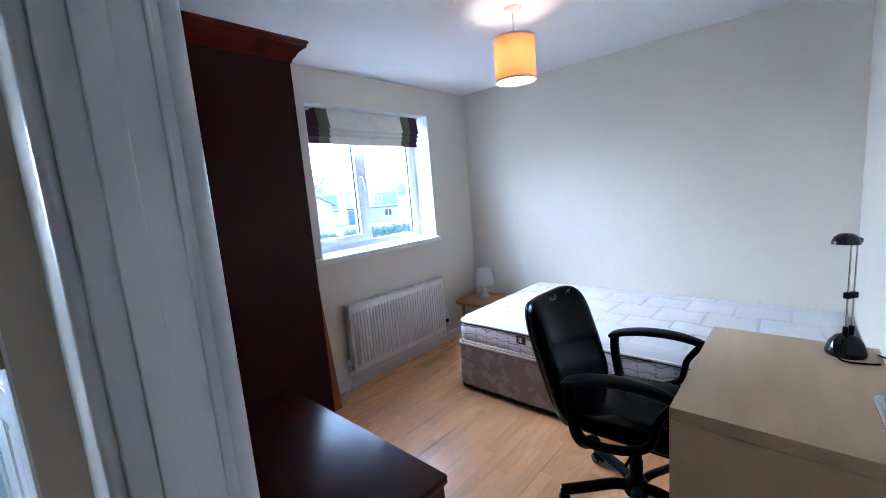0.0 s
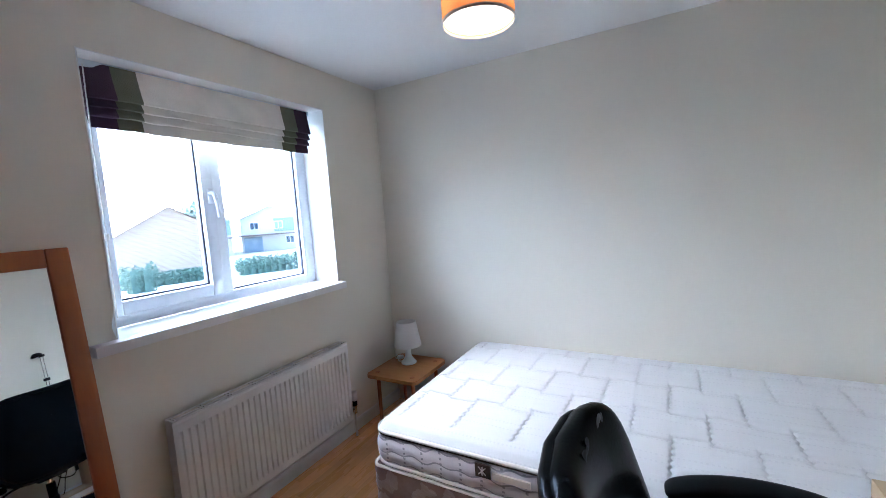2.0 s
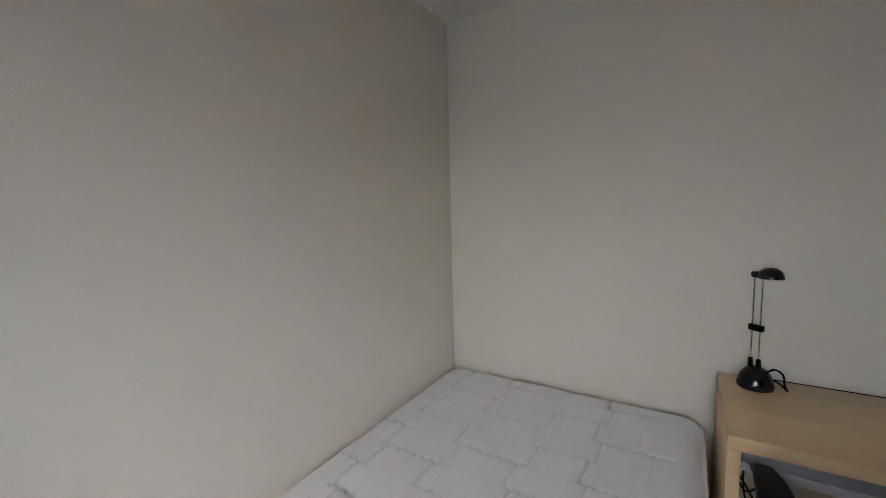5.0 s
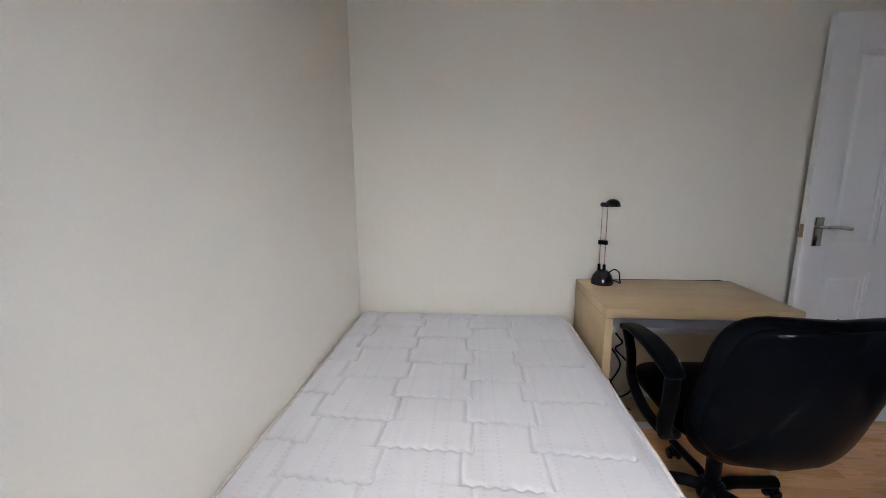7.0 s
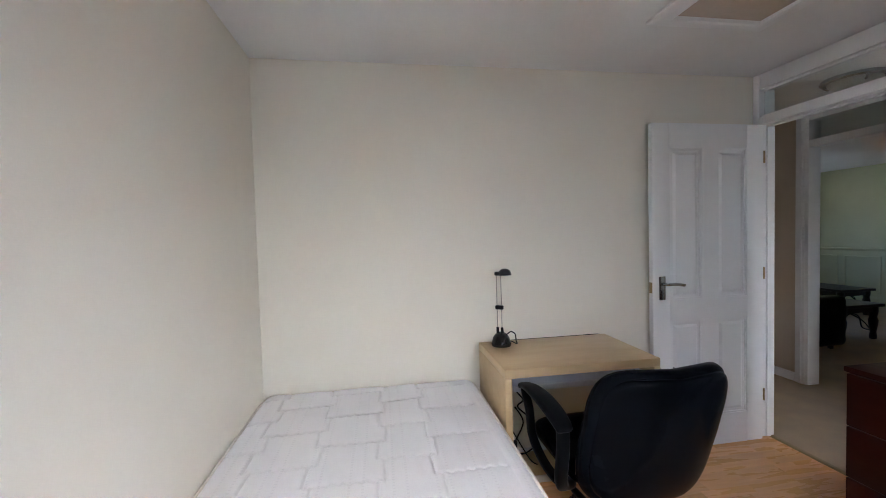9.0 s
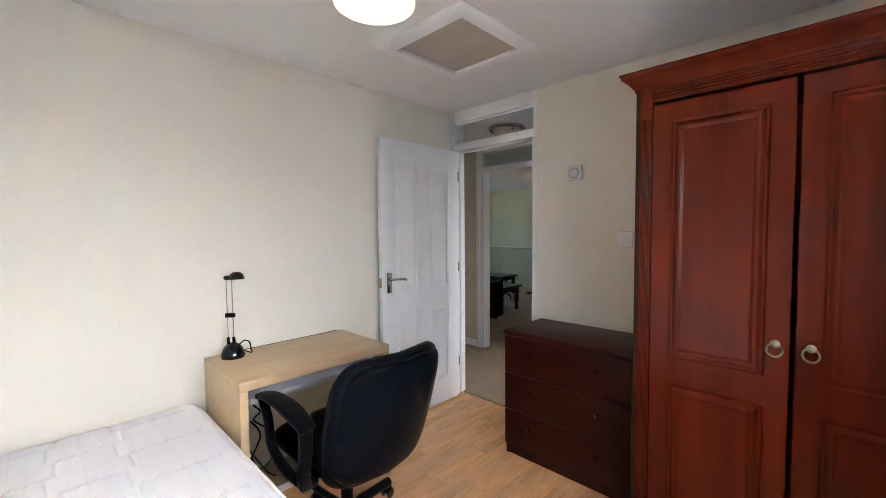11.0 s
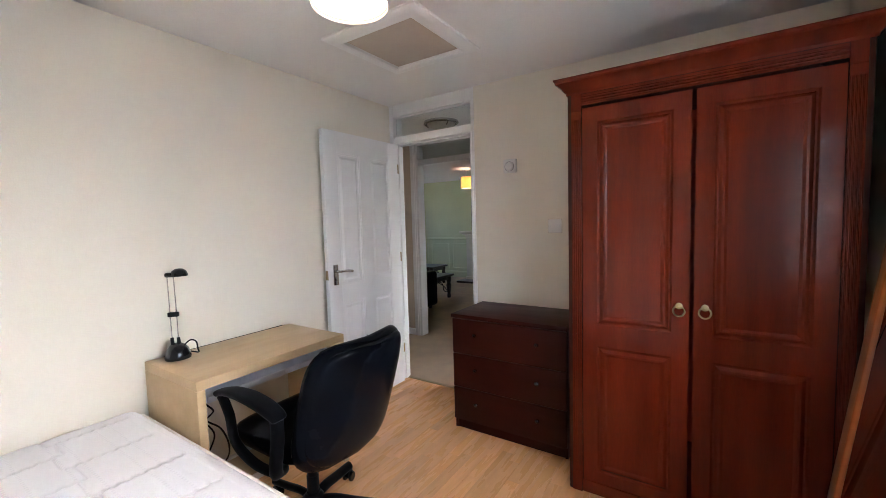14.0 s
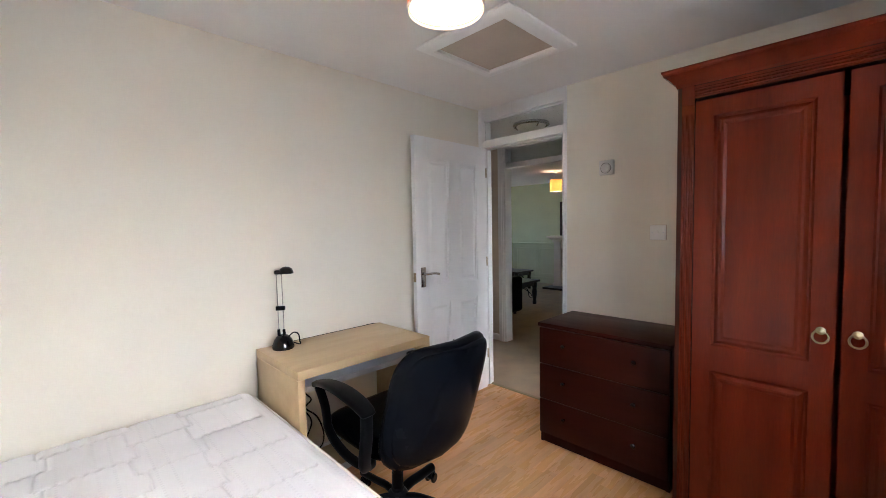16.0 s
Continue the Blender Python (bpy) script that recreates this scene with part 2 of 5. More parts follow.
def ticking(name, colour, ink, print_stripes):
    """Mattress cloth: printed dashes in pairs along the bed, or wavy lines round its sides."""
    m = material(name, colour, 0.7, vary=0.03, scale=5, fine=170, bump=0.15, second=[c * 0.94 for c in colour], sheen=0.2)
    n, l = m.node_tree.nodes, m.node_tree.links
    b = n["Principled BSDF"]
    old = b.inputs["Base Color"].links[0].from_socket
    tc = n.new("ShaderNodeTexCoord")
    sep = n.new("ShaderNodeSeparateXYZ")
    l.new(tc.outputs["Object"], sep.inputs[0])

    def op(kind, a, c=0.0, e=None):
        q = n.new("ShaderNodeMath")
        q.operation = kind
        for i, v in enumerate((a, c, e)):
            if v is None:
                continue
            if isinstance(v, (int, float)):
                q.inputs[i].default_value = v
            else:
                l.new(v, q.inputs[i])
        return q.outputs[0]

    if print_stripes:
        within = op("MODULO", op("ADD", sep.outputs["Y"], 10.0), 0.1435)
        one = op("LESS_THAN", op("ABSOLUTE", op("SUBTRACT", within, 0.112)), 0.0042)
        two = op("LESS_THAN", op("ABSOLUTE", op("SUBTRACT", within, 0.0125)), 0.0042)
        dash = op("LESS_THAN", op("MODULO", op("ADD", sep.outputs["X"], 10.0), 0.016), 0.0070)
        fac = op("MULTIPLY", op("MULTIPLY", op("ADD", one, two), dash), 0.30)
    else:
        along = op("ADD", sep.outputs["X"], sep.outputs["Y"])
        wave = op("ADD", op("MULTIPLY", op("SINE", op("MULTIPLY", along, 61.0)), 0.006), op("MULTIPLY", op("SINE", op("MULTIPLY", along, 37.0)), 0.004))
        row = op("MODULO", op("ADD", op("ADD", sep.outputs["Z"], wave), 10.0), 0.050)
        line = op("LESS_THAN", op("ABSOLUTE", op("SUBTRACT", row, 0.025)), 0.0030)
        dots = op("MULTIPLY", op("LESS_THAN", op("MODULO", op("ADD", along, 10.0), 0.085), 0.010), op("LESS_THAN", op("MODULO", op("ADD", sep.outputs["Z"], 10.0), 0.020), 0.009))
        fac = op("MINIMUM", op("ADD", op("MULTIPLY", line, 0.7), op("MULTIPLY", dots, 0.7)), 0.75)
    mix = n.new("ShaderNodeMix")
    mix.data_type = "RGBA"
    mix.inputs["B"].default_value = (*ink, 1)
    l.new(old, mix.inputs["A"])
    l.new(fac, mix.inputs["Factor"])
    l.new(mix.outputs["Result"], b.inputs["Base Color"])
    return m


TICK_TOP = ticking("white_printed_ticking", (0.66, 0.65, 0.64), (0.50, 0.485, 0.495), True)
TICK_SIDE = ticking("lilac_wave_ticking", (0.60, 0.575, 0.61), (0.15, 0.14, 0.18), False)

# ---------------------------------------------------------------- shapes


def box(bm, a, b, bevel=0.0, seg=2):
    """An upright block from corner a to corner b, with rounded edges."""
    made = bmesh.ops.create_cube(bm, size=1)["verts"]
    for v in made:
        v.co = Vector([(p + q) / 2 + c * (q - p) for p, q, c in zip(a, b, v.co)])
    if bevel:
        edges = {e for v in made for e in v.link_edges}
        bmesh.ops.bevel(bm, geom=list(edges), offset=bevel, segments=seg, profile=0.5, affect="EDGES")
    return bm


def block(a, b, bevel=0.0, seg=2):
    return box(bmesh.new(), a, b, bevel, seg)


def rod(bm, p, q, r, r2=None, seg=14):
    """A round bar from p to q."""
    p, q = Vector(p), Vector(q)
    made = bmesh.ops.create_cone(bm, cap_ends=True, segments=seg, radius1=r, radius2=r if r2 is None else r2, depth=(q - p).length)["verts"]
    m = Matrix.Translation((p + q) / 2) @ (q - p).to_track_quat("Z", "Y").to_matrix().to_4x4()
    bmesh.ops.transform(bm, matrix=m, verts=made)
    return bm


def lathe(bm, profile, centre=(0, 0, 0), seg=32, m=None):
    """A turned shape: profile of (radius, height)."""
    rings, made = [], []
    for r, z in profile:
        ring = [bm.verts.new((max(r, 1e-5) * math.cos(2 * math.pi * i / seg), max(r, 1e-5) * math.sin(2 * math.pi * i / seg), z)) for i in range(seg)]
        rings.append(ring)
        made += ring
    for a, b in zip(rings, rings[1:]):
        for i in range(seg):
            bm.faces.new((a[i], a[(i + 1) % seg], b[(i + 1) % seg], b[i]))
    bmesh.ops.transform(bm, matrix=Matrix.Translation(centre) @ (m or Matrix()), verts=made)
    return bm


def tube(bm, points, r, seg=8, flat=1.0, round_path=True):
    """A bent bar or cable along points (smoothed)."""
    pts = [Vector(p) for p in points]
    fine = []
    for i in range(len(pts) - 1):
        if not round_path:
            fine.append(pts[i])
            continue
        p0, p1, p2, p3 = pts[max(i - 1, 0)], pts[i], pts[i + 1], pts[min(i + 2, len(pts) - 1)]
        for k in range(6):
            t = k / 6
            fine.append(0.5 * (2 * p1 + (p2 - p0) * t + (2 * p0 - 5 * p1 + 4 * p2 - p3) * t * t + (3 * p1 - p0 - 3 * p2 + p3) * t ** 3))
    fine.append(pts[-1])
    rings, side = [], None
    for i, p in enumerate(fine):
        d = (fine[min(i + 1, len(fine) - 1)] - fine[max(i - 1, 0)]).normalized()
        if side is None:
            side = d.orthogonal().normalized()
        side = (side - d * side.dot(d)).normalized()
        up = d.cross(side)
        rings.append([bm.verts.new(p + (side * math.cos(2 * math.pi * k / seg) + up * math.sin(2 * math.pi * k / seg) * flat) * r) for k in range(seg)])
    for a, b in zip(rings, rings[1:]):
        for k in range(seg):
            bm.faces.new((a[k], a[(k + 1) % seg], b[(k + 1) % seg], b[k]))
    bm.faces.new(rings[0][::-1])
    bm.faces.new(rings[-1])
    return bm


def strap(bm, points, wide, thick, seg=16):
    """A flat moulded bar lying in an upright plane: its width stays level."""
    pts, fine = [Vector(p) for p in points], []
    for i in range(len(pts) - 1):
        p0, p1, p2, p3 = pts[max(i - 1, 0)], pts[i], pts[i + 1], pts[min(i + 2, len(pts) - 1)]
        for k in range(6):
            t = k / 6
            fine.append(0.5 * (2 * p1 + (p2 - p0) * t + (2 * p0 - 5 * p1 + 4 * p2 - p3) * t * t + (3 * p1 - p0 - 3 * p2 + p3) * t ** 3))
    fine.append(pts[-1])
    rings, n = [], len(fine) - 1
    for i, p in enumerate(fine):
        d = (fine[min(i + 1, n)] - fine[max(i - 1, 0)]).normalized()
        side = Vector((0, 1, 0))
        side = (side - d * side.dot(d)).normalized()
        up = d.cross(side)
        k = wide(i / n) if callable(wide) else wide
        end = min(min(i, n - i) / 3 + 0.55, 1.0)
        ring = []
        for j in range(seg):
            a = 2 * math.pi * j / seg
            c, q = math.cos(a), math.sin(a)
            ring.append(bm.verts.new(p + side * math.copysign(abs(c) ** 0.6, c) * k * end + up * math.copysign(abs(q) ** 0.6, q) * thick * end))
        rings.append(ring)
    for a, b in zip(rings, rings[1:]):
        for k in range(seg):
            bm.faces.new((a[k], a[(k + 1) % seg], b[(k + 1) % seg], b[k]))
    bm.faces.new(rings[0][::-1])
    bm.faces.new(rings[-1])
    return bm


def sweep(bm, profile, path, closed=False):
    """A moulding: profile points (out, up) carried along a level path; 'out' points to the right of the way walked."""
    pts = [Vector(p) for p in path]
    n, rings = len(pts), []
    for i, p in enumerate(pts):
        before = (p - pts[i - 1]).normalized() if (i or closed) else None
        after = (pts[(i + 1) % n] - p).normalized() if (i < n - 1 or closed) else None
        a, b = before or after, after or before
        na, nb = Vector((a.y, -a.x, 0)), Vector((b.y, -b.x, 0))
        out = (na + nb) / max(1 + na.dot(nb), 0.2)
        rings.append([bm.verts.new(p + out * o + Vector((0, 0, u))) for o, u in profile])
    k = len(profile)
    last = n if closed else n - 1
    for i in range(last):
        a, b = rings[i], rings[(i + 1) % n]
        for j in range(k):
            bm.faces.new((a[j], a[(j + 1) % k], b[(j + 1) % k], b[j]))
    if not closed:
        bm.faces.new(rings[0])
        bm.faces.new(rings[-1][::-1])
    return bm


def part(name, bm, mat, parent=None, label="", smooth=0.0):
    """Links a bmesh as one mesh object under a thing or a part. smooth: the angle under which edges are shaded round."""
    bmesh.ops.recalc_face_normals(bm, faces=bm.faces)
    me = bpy.data.meshes.new(name)
    bm.to_mesh(me)
    bm.free()
    me.materials.append(mat)
    if smooth:
        me.polygons.foreach_set("use_smooth", [True] * len(me.polygons))
        me.set_sharp_from_angle(angle=radians(smooth))
    ob = new(name, me)
    ob.parent = parent
    if label:
        tagged(ob, label)
    return ob


def thing(name, place, label, category, group="", turn=0.0):
    ob = new(name)
    ob.empty_display_size = 0.1
    ob.matrix_world = pose(*place, 0, 0, turn)
    return tagged(ob, label, category, group)


def structure(name, bm, mat, label="", smooth=0.0):
    return tagged(part(name, bm, mat, None, "", smooth), label, kind="structure")


# ---------------------------------------------------------------- rooms
L, D, H = 2.726, 3.019, 2.304
WY0, WY1, WZ0, WZ1 = 1.310, 2.486, 1.004, 2.072     # bedroom window opening
DX0, DX1 = 1.932, 2.726                          # bedroom doorway
TOP = H + 0.12


def boxes(*pairs):
    bm = bmesh.new()
    for a, b in pairs:
        box(bm, a, b)
    return bm


structure("floor", block((-0.02, -0.085, -0.06), (L + 0.02, D + 0.02, -0.012)), FLOOR_UNDER, "orange beech strip laminate floor")
structure("floor_landing", block((0.93, -1.30, -0.06), (3.9, -0.086, 0.004)), CARPET, "beige fitted carpet on the landing")
structure("floor_living_room", block((1.4, -5.7, -0.06), (7.1, -1.301, 0.003)), CARPET, "beige fitted carpet in the living room")
structure("floor_bathroom", block((-0.9, -1.7, -0.06), (0.929, -0.09, 0.0)), TILE, "pale bathroom floor")
structure("ceiling", block((-0.33, -0.1, H), (L + 0.1, D + 0.12, TOP)), CEIL, "white textured bedroom ceiling")
structure("ceiling_landing", block((-0.9, -1.16, H), (3.9, -0.101, TOP)), CEIL, "white landing ceiling")
structure("ceiling_living_room", block((1.4, -5.7, H), (7.1, -1.161, TOP)), CEIL, "white living room ceiling")
structure("ceiling_bathroom", block((-0.9, -1.7, H), (0.95, -1.161, TOP)), CEIL, "white bathroom ceiling")
structure("wall_window", boxes(((-0.33, -0.1, 0), (0, WY0, H)), ((-0.33, WY1, 0), (0, D + 0.12, H)), ((-0.33, WY0, 0), (0, WY1, WZ0)), ((-0.33, WY0, WZ1), (0, WY1, H))), WALL, "cream painted wall round the window")
structure("wall_far", block((0, D, 0), (L + 0.1, D + 0.12, H)), WALL, "bare cream painted wall behind the bed")
structure("wall_desk", block((L, 0, 0), (L + 0.1, D, H)), WALL, "cream painted wall behind the desk")
structure("wall_door", block((0, -0.1, 0), (DX0, 0, H)), WALL, "cream painted wall beside the doorway")
structure("wall_landing_north", block((L, -0.1, 0), (3.9, 0.0 - 0.001, H)), LANDING_WALL, "grey-cream landing wall")
structure("wall_landing_east", block((3.8, -1.16, 0), (3.9, -0.1, H)), LANDING_WALL, "grey-cream landing end wall")
structure("wall_landing_south", boxes(((0.95, -1.26, 0), (2.49, -1.16, H)), ((3.35, -1.26, 0), (3.9, -1.16, H))), LANDING_WALL, "grey-cream landing wall round a doorway")
structure("wall_bathroom_east", boxes(((0.85, -0.2, 0), (0.95, -0.1, H)), ((0.85, -1.7, 0), (0.95, -0.98, H)), ((0.85, -0.98, 2.03), (0.95, -0.2, H))), LANDING_WALL, "landing wall round the bathroom doorway")
structure("wall_bathroom_north", block((-0.9, -0.19, 0), (0.85, -0.1, H)), TILE, "pale tiled bathroom wall")
structure("wall_bathroom_south", block((-0.9, -1.7, 0), (0.85, -1.6, H)), TILE, "pale tiled bathroom wall")
structure("wall_bathroom_west", boxes(((-0.9, -1.6, 0), (-0.8, -1.2, H)), ((-0.9, -0.6, 0), (-0.8, -0.19, H)), ((-0.9, -1.2, 0), (-0.8, -0.6, 1.1)), ((-0.9, -1.2, 2.0), (-0.8, -0.6, H))), TILE, "pale tiled bathroom wall with a window opening")
structure("wall_living_north", block((3.9, -1.30, 0), (7.1, -1.16, H)), SAGE, "pale green living room wall")
structure("wall_living_south", block((1.4, -5.7, 0), (7.1, -5.58, H)), SAGE, "pale green wall above a panelled dado")
structure("wall_living_west", block((1.4, -5.58, 0), (1.5, -1.26, H)), SAGE, "pale green living room wall")
structure("wall_living_east", boxes(((7.0, -5.58, 0), (7.1, -4.45, H)), ((7.0, -3.55, 0), (7.1, -1.3, H)), ((7.0, -4.45, 0), (7.1, -3.55, 1.0)), ((7.0, -4.45, 1.95), (7.1, -3.55, H))), SAGE, "pale green living room wall with a small window opening")

SKIRT = [(0, 0), (0.015, 0), (0.015, 0.058), (0.009, 0.074), (0, 0.077)]
structure("baseboard_window", sweep(bmesh.new(), SKIRT, [(0.0, D, 0), (0.0, 0.6, 0)][::-1]), GLOSS, "white gloss skirting board")
structure("baseboard_desk", sweep(bmesh.new(), SKIRT, [(L, D, 0), (L, 0.02, 0)]), GLOSS, "white gloss skirting board")
structure("baseboard_landing", sweep(bmesh.new(), SKIRT, [(3.8, -1.16, 0), (3.42, -1.16, 0)]), GLOSS, "white gloss skirting board on the landing")


def window_unit():
    """White casement window: fixed light and opening sash, board sill."""
    w = tagged(thing("window_1", (0, 0, 0), "white plastic casement window with one opening sash", "window"), kind="structure")
    x0, x1 = -0.262, -0.192
    bm = bmesh.new()
    for a, b in (((x0, WY0, WZ0 + 0.01), (x1, WY0 + 0.05, WZ1)), ((x0, WY1 - 0.075, WZ0 + 0.01), (x1, WY1, WZ1)),
                 ((x0, WY0 + 0.05, WZ0 + 0.01), (x1, WY1 - 0.075, WZ0 + 0.065)), ((x0, WY0 + 0.05, WZ1 - 0.05), (x1, WY1 - 0.075, WZ1)),
                 ((x0, 1.853, WZ0 + 0.065), (x1, 1.915, WZ1 - 0.05))):
        box(bm, a, b, 0.006)
    part("window_frame", bm, UPVC, w, smooth=40)
    sash = bmesh.new()
    y0, y1, z0, z1 = WY0 + 0.045, 1.858, WZ0 + 0.06, WZ1 - 0.045
    for a, b in (((x0 + 0.01, y0, z0), (x1 + 0.016, y0 + 0.058, z1)), ((x0 + 0.01, y1 - 0.058, z0), (x1 + 0.016, y1, z1)),
                 ((x0 + 0.01, y0 + 0.058, z0), (x1 + 0.016, y1 - 0.058, z0 + 0.058)), ((x0 + 0.01, y0 + 0.058, z1 - 0.058), (x1 + 0.016, y1 - 0.058, z1))):
        box(sash, a, b, 0.006)
    sash = part("sash", sash, UPVC, w, smooth=40)
    for ya, yb, za, zb, xg, who in ((y0 + 0.058, y1 - 0.058, z0 + 0.058, z1 - 0.058, x1 - 0.025, sash), (1.915, WY1 - 0.075, WZ0 + 0.065, WZ1 - 0.05, x1 - 0.035, w)):
        g = part("pane", block((xg - 0.008, ya, za), (xg - 0.004, yb, zb)), CLEAR, who)
        g.visible_shadow = False
        t = 0.007
        bm = bmesh.new()
        for a, b in (((xg, ya, za), (xg + 0.012, ya + t, zb)), ((xg, yb - t, za), (xg + 0.012, yb, zb)), ((xg, ya + t, za), (xg + 0.012, yb - t, za + t)), ((xg, ya + t, zb - t), (xg + 0.012, yb - t, zb))):
            box(bm, a, b)
        part("gasket", bm, GASKET, who, "dark rubber glazing gasket")
    hb = block((x1 + 0.016, 1.821, 1.525), (x1 + 0.026, 1.845, 1.595), 0.004)
    hb = part("handle_base", hb, UPVC, sash, smooth=40)
    bm = tube(bmesh.new(), [(x1 + 0.026, 1.833, 1.575), (x1 + 0.052, 1.834, 1.57), (x1 + 0.056, 1.843, 1.53), (x1 + 0.052, 1.853, 1.455)], 0.009, 10)
    part("handle", bm, UPVC, sash, "white lever window handle", 50)
    sill = bmesh.new()
    box(sill, (x1, WY0 + 0.002, WZ0 - 0.03), (0.001, WY1 - 0.002, WZ0 + 0.008))
    box(sill, (0.0, 1.222, WZ0 - 0.032), (0.058, 2.500, WZ0 + 0.002 + 0.006), 0.004)
    part("window_sill", sill, GLOSS, w, "white painted board window sill", 40)
    lin = bmesh.new()
    box(lin, (x1, WY0, WZ0 + 0.008), (0.002, WY0 + 0.004, WZ1))
    box(lin, (x1, WY1 - 0.004, WZ0 + 0.008), (0.002, WY1, WZ1))
    box(lin, (x1, WY0 + 0.004, WZ1 - 0.004), (0.002, WY1 - 0.004, WZ1))
    part("reveal_lining", lin, GLOSS, w, "white painted window reveal")
    return w


window_unit()


def roman_blind():
    """Raised roman blind of cream cloth with olive and plum bands, cord at its side."""
    t = thing("roman_blind", (-0.095, 1.895, 2.060), "raised cream roman blind with olive and plum bands", "blind")
    part("head_rail", block((-0.03, -0.555, -0.022), (0.012, 0.555, 0.006), 0.003), UPVC, t)
    front = [(0.014, 0.0), (0.020, -0.030), (0.028, -0.065), (0.037, -0.100), (0.045, -0.128), (0.045, -0.135), (0.040, -0.138), (0.022, -0.131),
             (0.026, -0.143), (0.037, -0.162), (0.038, -0.168), (0.033, -0.171), (0.015, -0.164), (0.019, -0.176), (0.030, -0.195), (0.031, -0.201),
             (0.026, -0.204), (0.010, -0.197), (0.012, -0.210), (0.016, -0.228), (0.017, -0.247)]
    back_line = [(0.012, -0.248), (0.004, -0.225), (0.002, -0.12), (0.006, 0.0)]
    bands = [("plum_band", -0.548, -0.455, PLUM_CLOTH), ("olive_band", -0.455, -0.365, OLIVE_CLOTH), ("cream_panel", -0.365, 0.345, CREAM_CLOTH), ("olive_band", 0.345, 0.44, OLIVE_CLOTH), ("plum_band", 0.44, 0.535, PLUM_CLOTH)]
    for name, a, b, mat in bands:
        bm = bmesh.new()
        steps = max(int((b - a) / 0.012), 4)
        rings = []
        for i in range(steps + 1):
            y = a + (b - a) * i / steps
            ring = []
            for j, (x, z) in enumerate(front + back_line):
                k = min(-z / 0.247, 1.0)
                lip = max(k - 0.4, 0)
                wave = noise.noise((y * 9, j // 5 * 2.3, 0.4)) * 0.006 + noise.noise((y * 26, j // 5 * 1.7, 2.1)) * 0.0022
                sag = 0.016 * max(-y - 0.40, 0) / 0.15 + 0.006 * max(y - 0.42, 0) / 0.1
                twist = 0.018 * (max(-y - 0.42, 0) / 0.13) ** 2 * (1 - abs(k - 0.35)) if j < len(front) else 0.0
                edge = 1 - 0.030 * k * (1 if y > 0 else 0.3)
                ring.append(bm.verts.new((x + wave * lip * 1.4 - twist, y * edge, z + (wave - sag * (1 - k) * 0.6) * lip * 1.8)))
            rings.append(ring)
        m = len(rings[0])
        for p, q in zip(rings, rings[1:]):
            for j in range(m):
                bm.faces.new((p[j], q[j], q[(j + 1) % m], p[(j + 1) % m]))
        bm.faces.new(rings[0][::-1])
        bm.faces.new(rings[-1])
        bmesh.ops.recalc_face_normals(bm, faces=bm.faces)
        part(name, bm, mat, t, smooth=50)
    cord = tube(bmesh.new(), [(0.03, -0.545, -0.02), (0.032, -0.55, -0.35), (0.034, -0.548, -0.62), (0.04, -0.55, -0.66), (0.034, -0.549, -0.70), (0.036, -0.552, -0.98)], 0.0022, 6)
    part("cord", cord, WHITE_PLASTIC, t, "thin white pull cord", 60)
    cord = tube(bmesh.new(), [(0.02, -0.54, -0.02), (0.026, -0.546, -0.30), (0.034, -0.548, -0.64)], 0.0018, 6)
    part("cord", cord, WHITE_PLASTIC, t, "thin white pull cord", 60)
    part("cord_knob", lathe(bmesh.new(), [(0.001, 0.012), (0.008, 0.008), (0.009, -0.006), (0.006, -0.016), (0.001, -0.018)], (0.036, -0.549, -0.66), 14), WHITE_PLASTIC, t, smooth=50)


roman_blind()


def paper_flap():
    t = thing("peeling_lining_flap", (0.004, WY0 - 0.004, WZ0 + 0.009), "loose white flap of lining at the sill corner", "wall lining")
    bm = bmesh.new()
    v = [bm.verts.new(p) for p in ((0.001, 0, 0.0), (0.040, -0.012, 0.0), (0.001, 0.002, 0.115), (0.016, -0.016, 0.050))]
    bm.faces.new((v[0], v[1], v[3]))
    bm.faces.new((v[0], v[3], v[2]))
    bmesh.ops.solidify(bm, geom=list(bm.faces), thickness=0.003)
    part("flap", bm, GLOSS, t)


paper_flap()


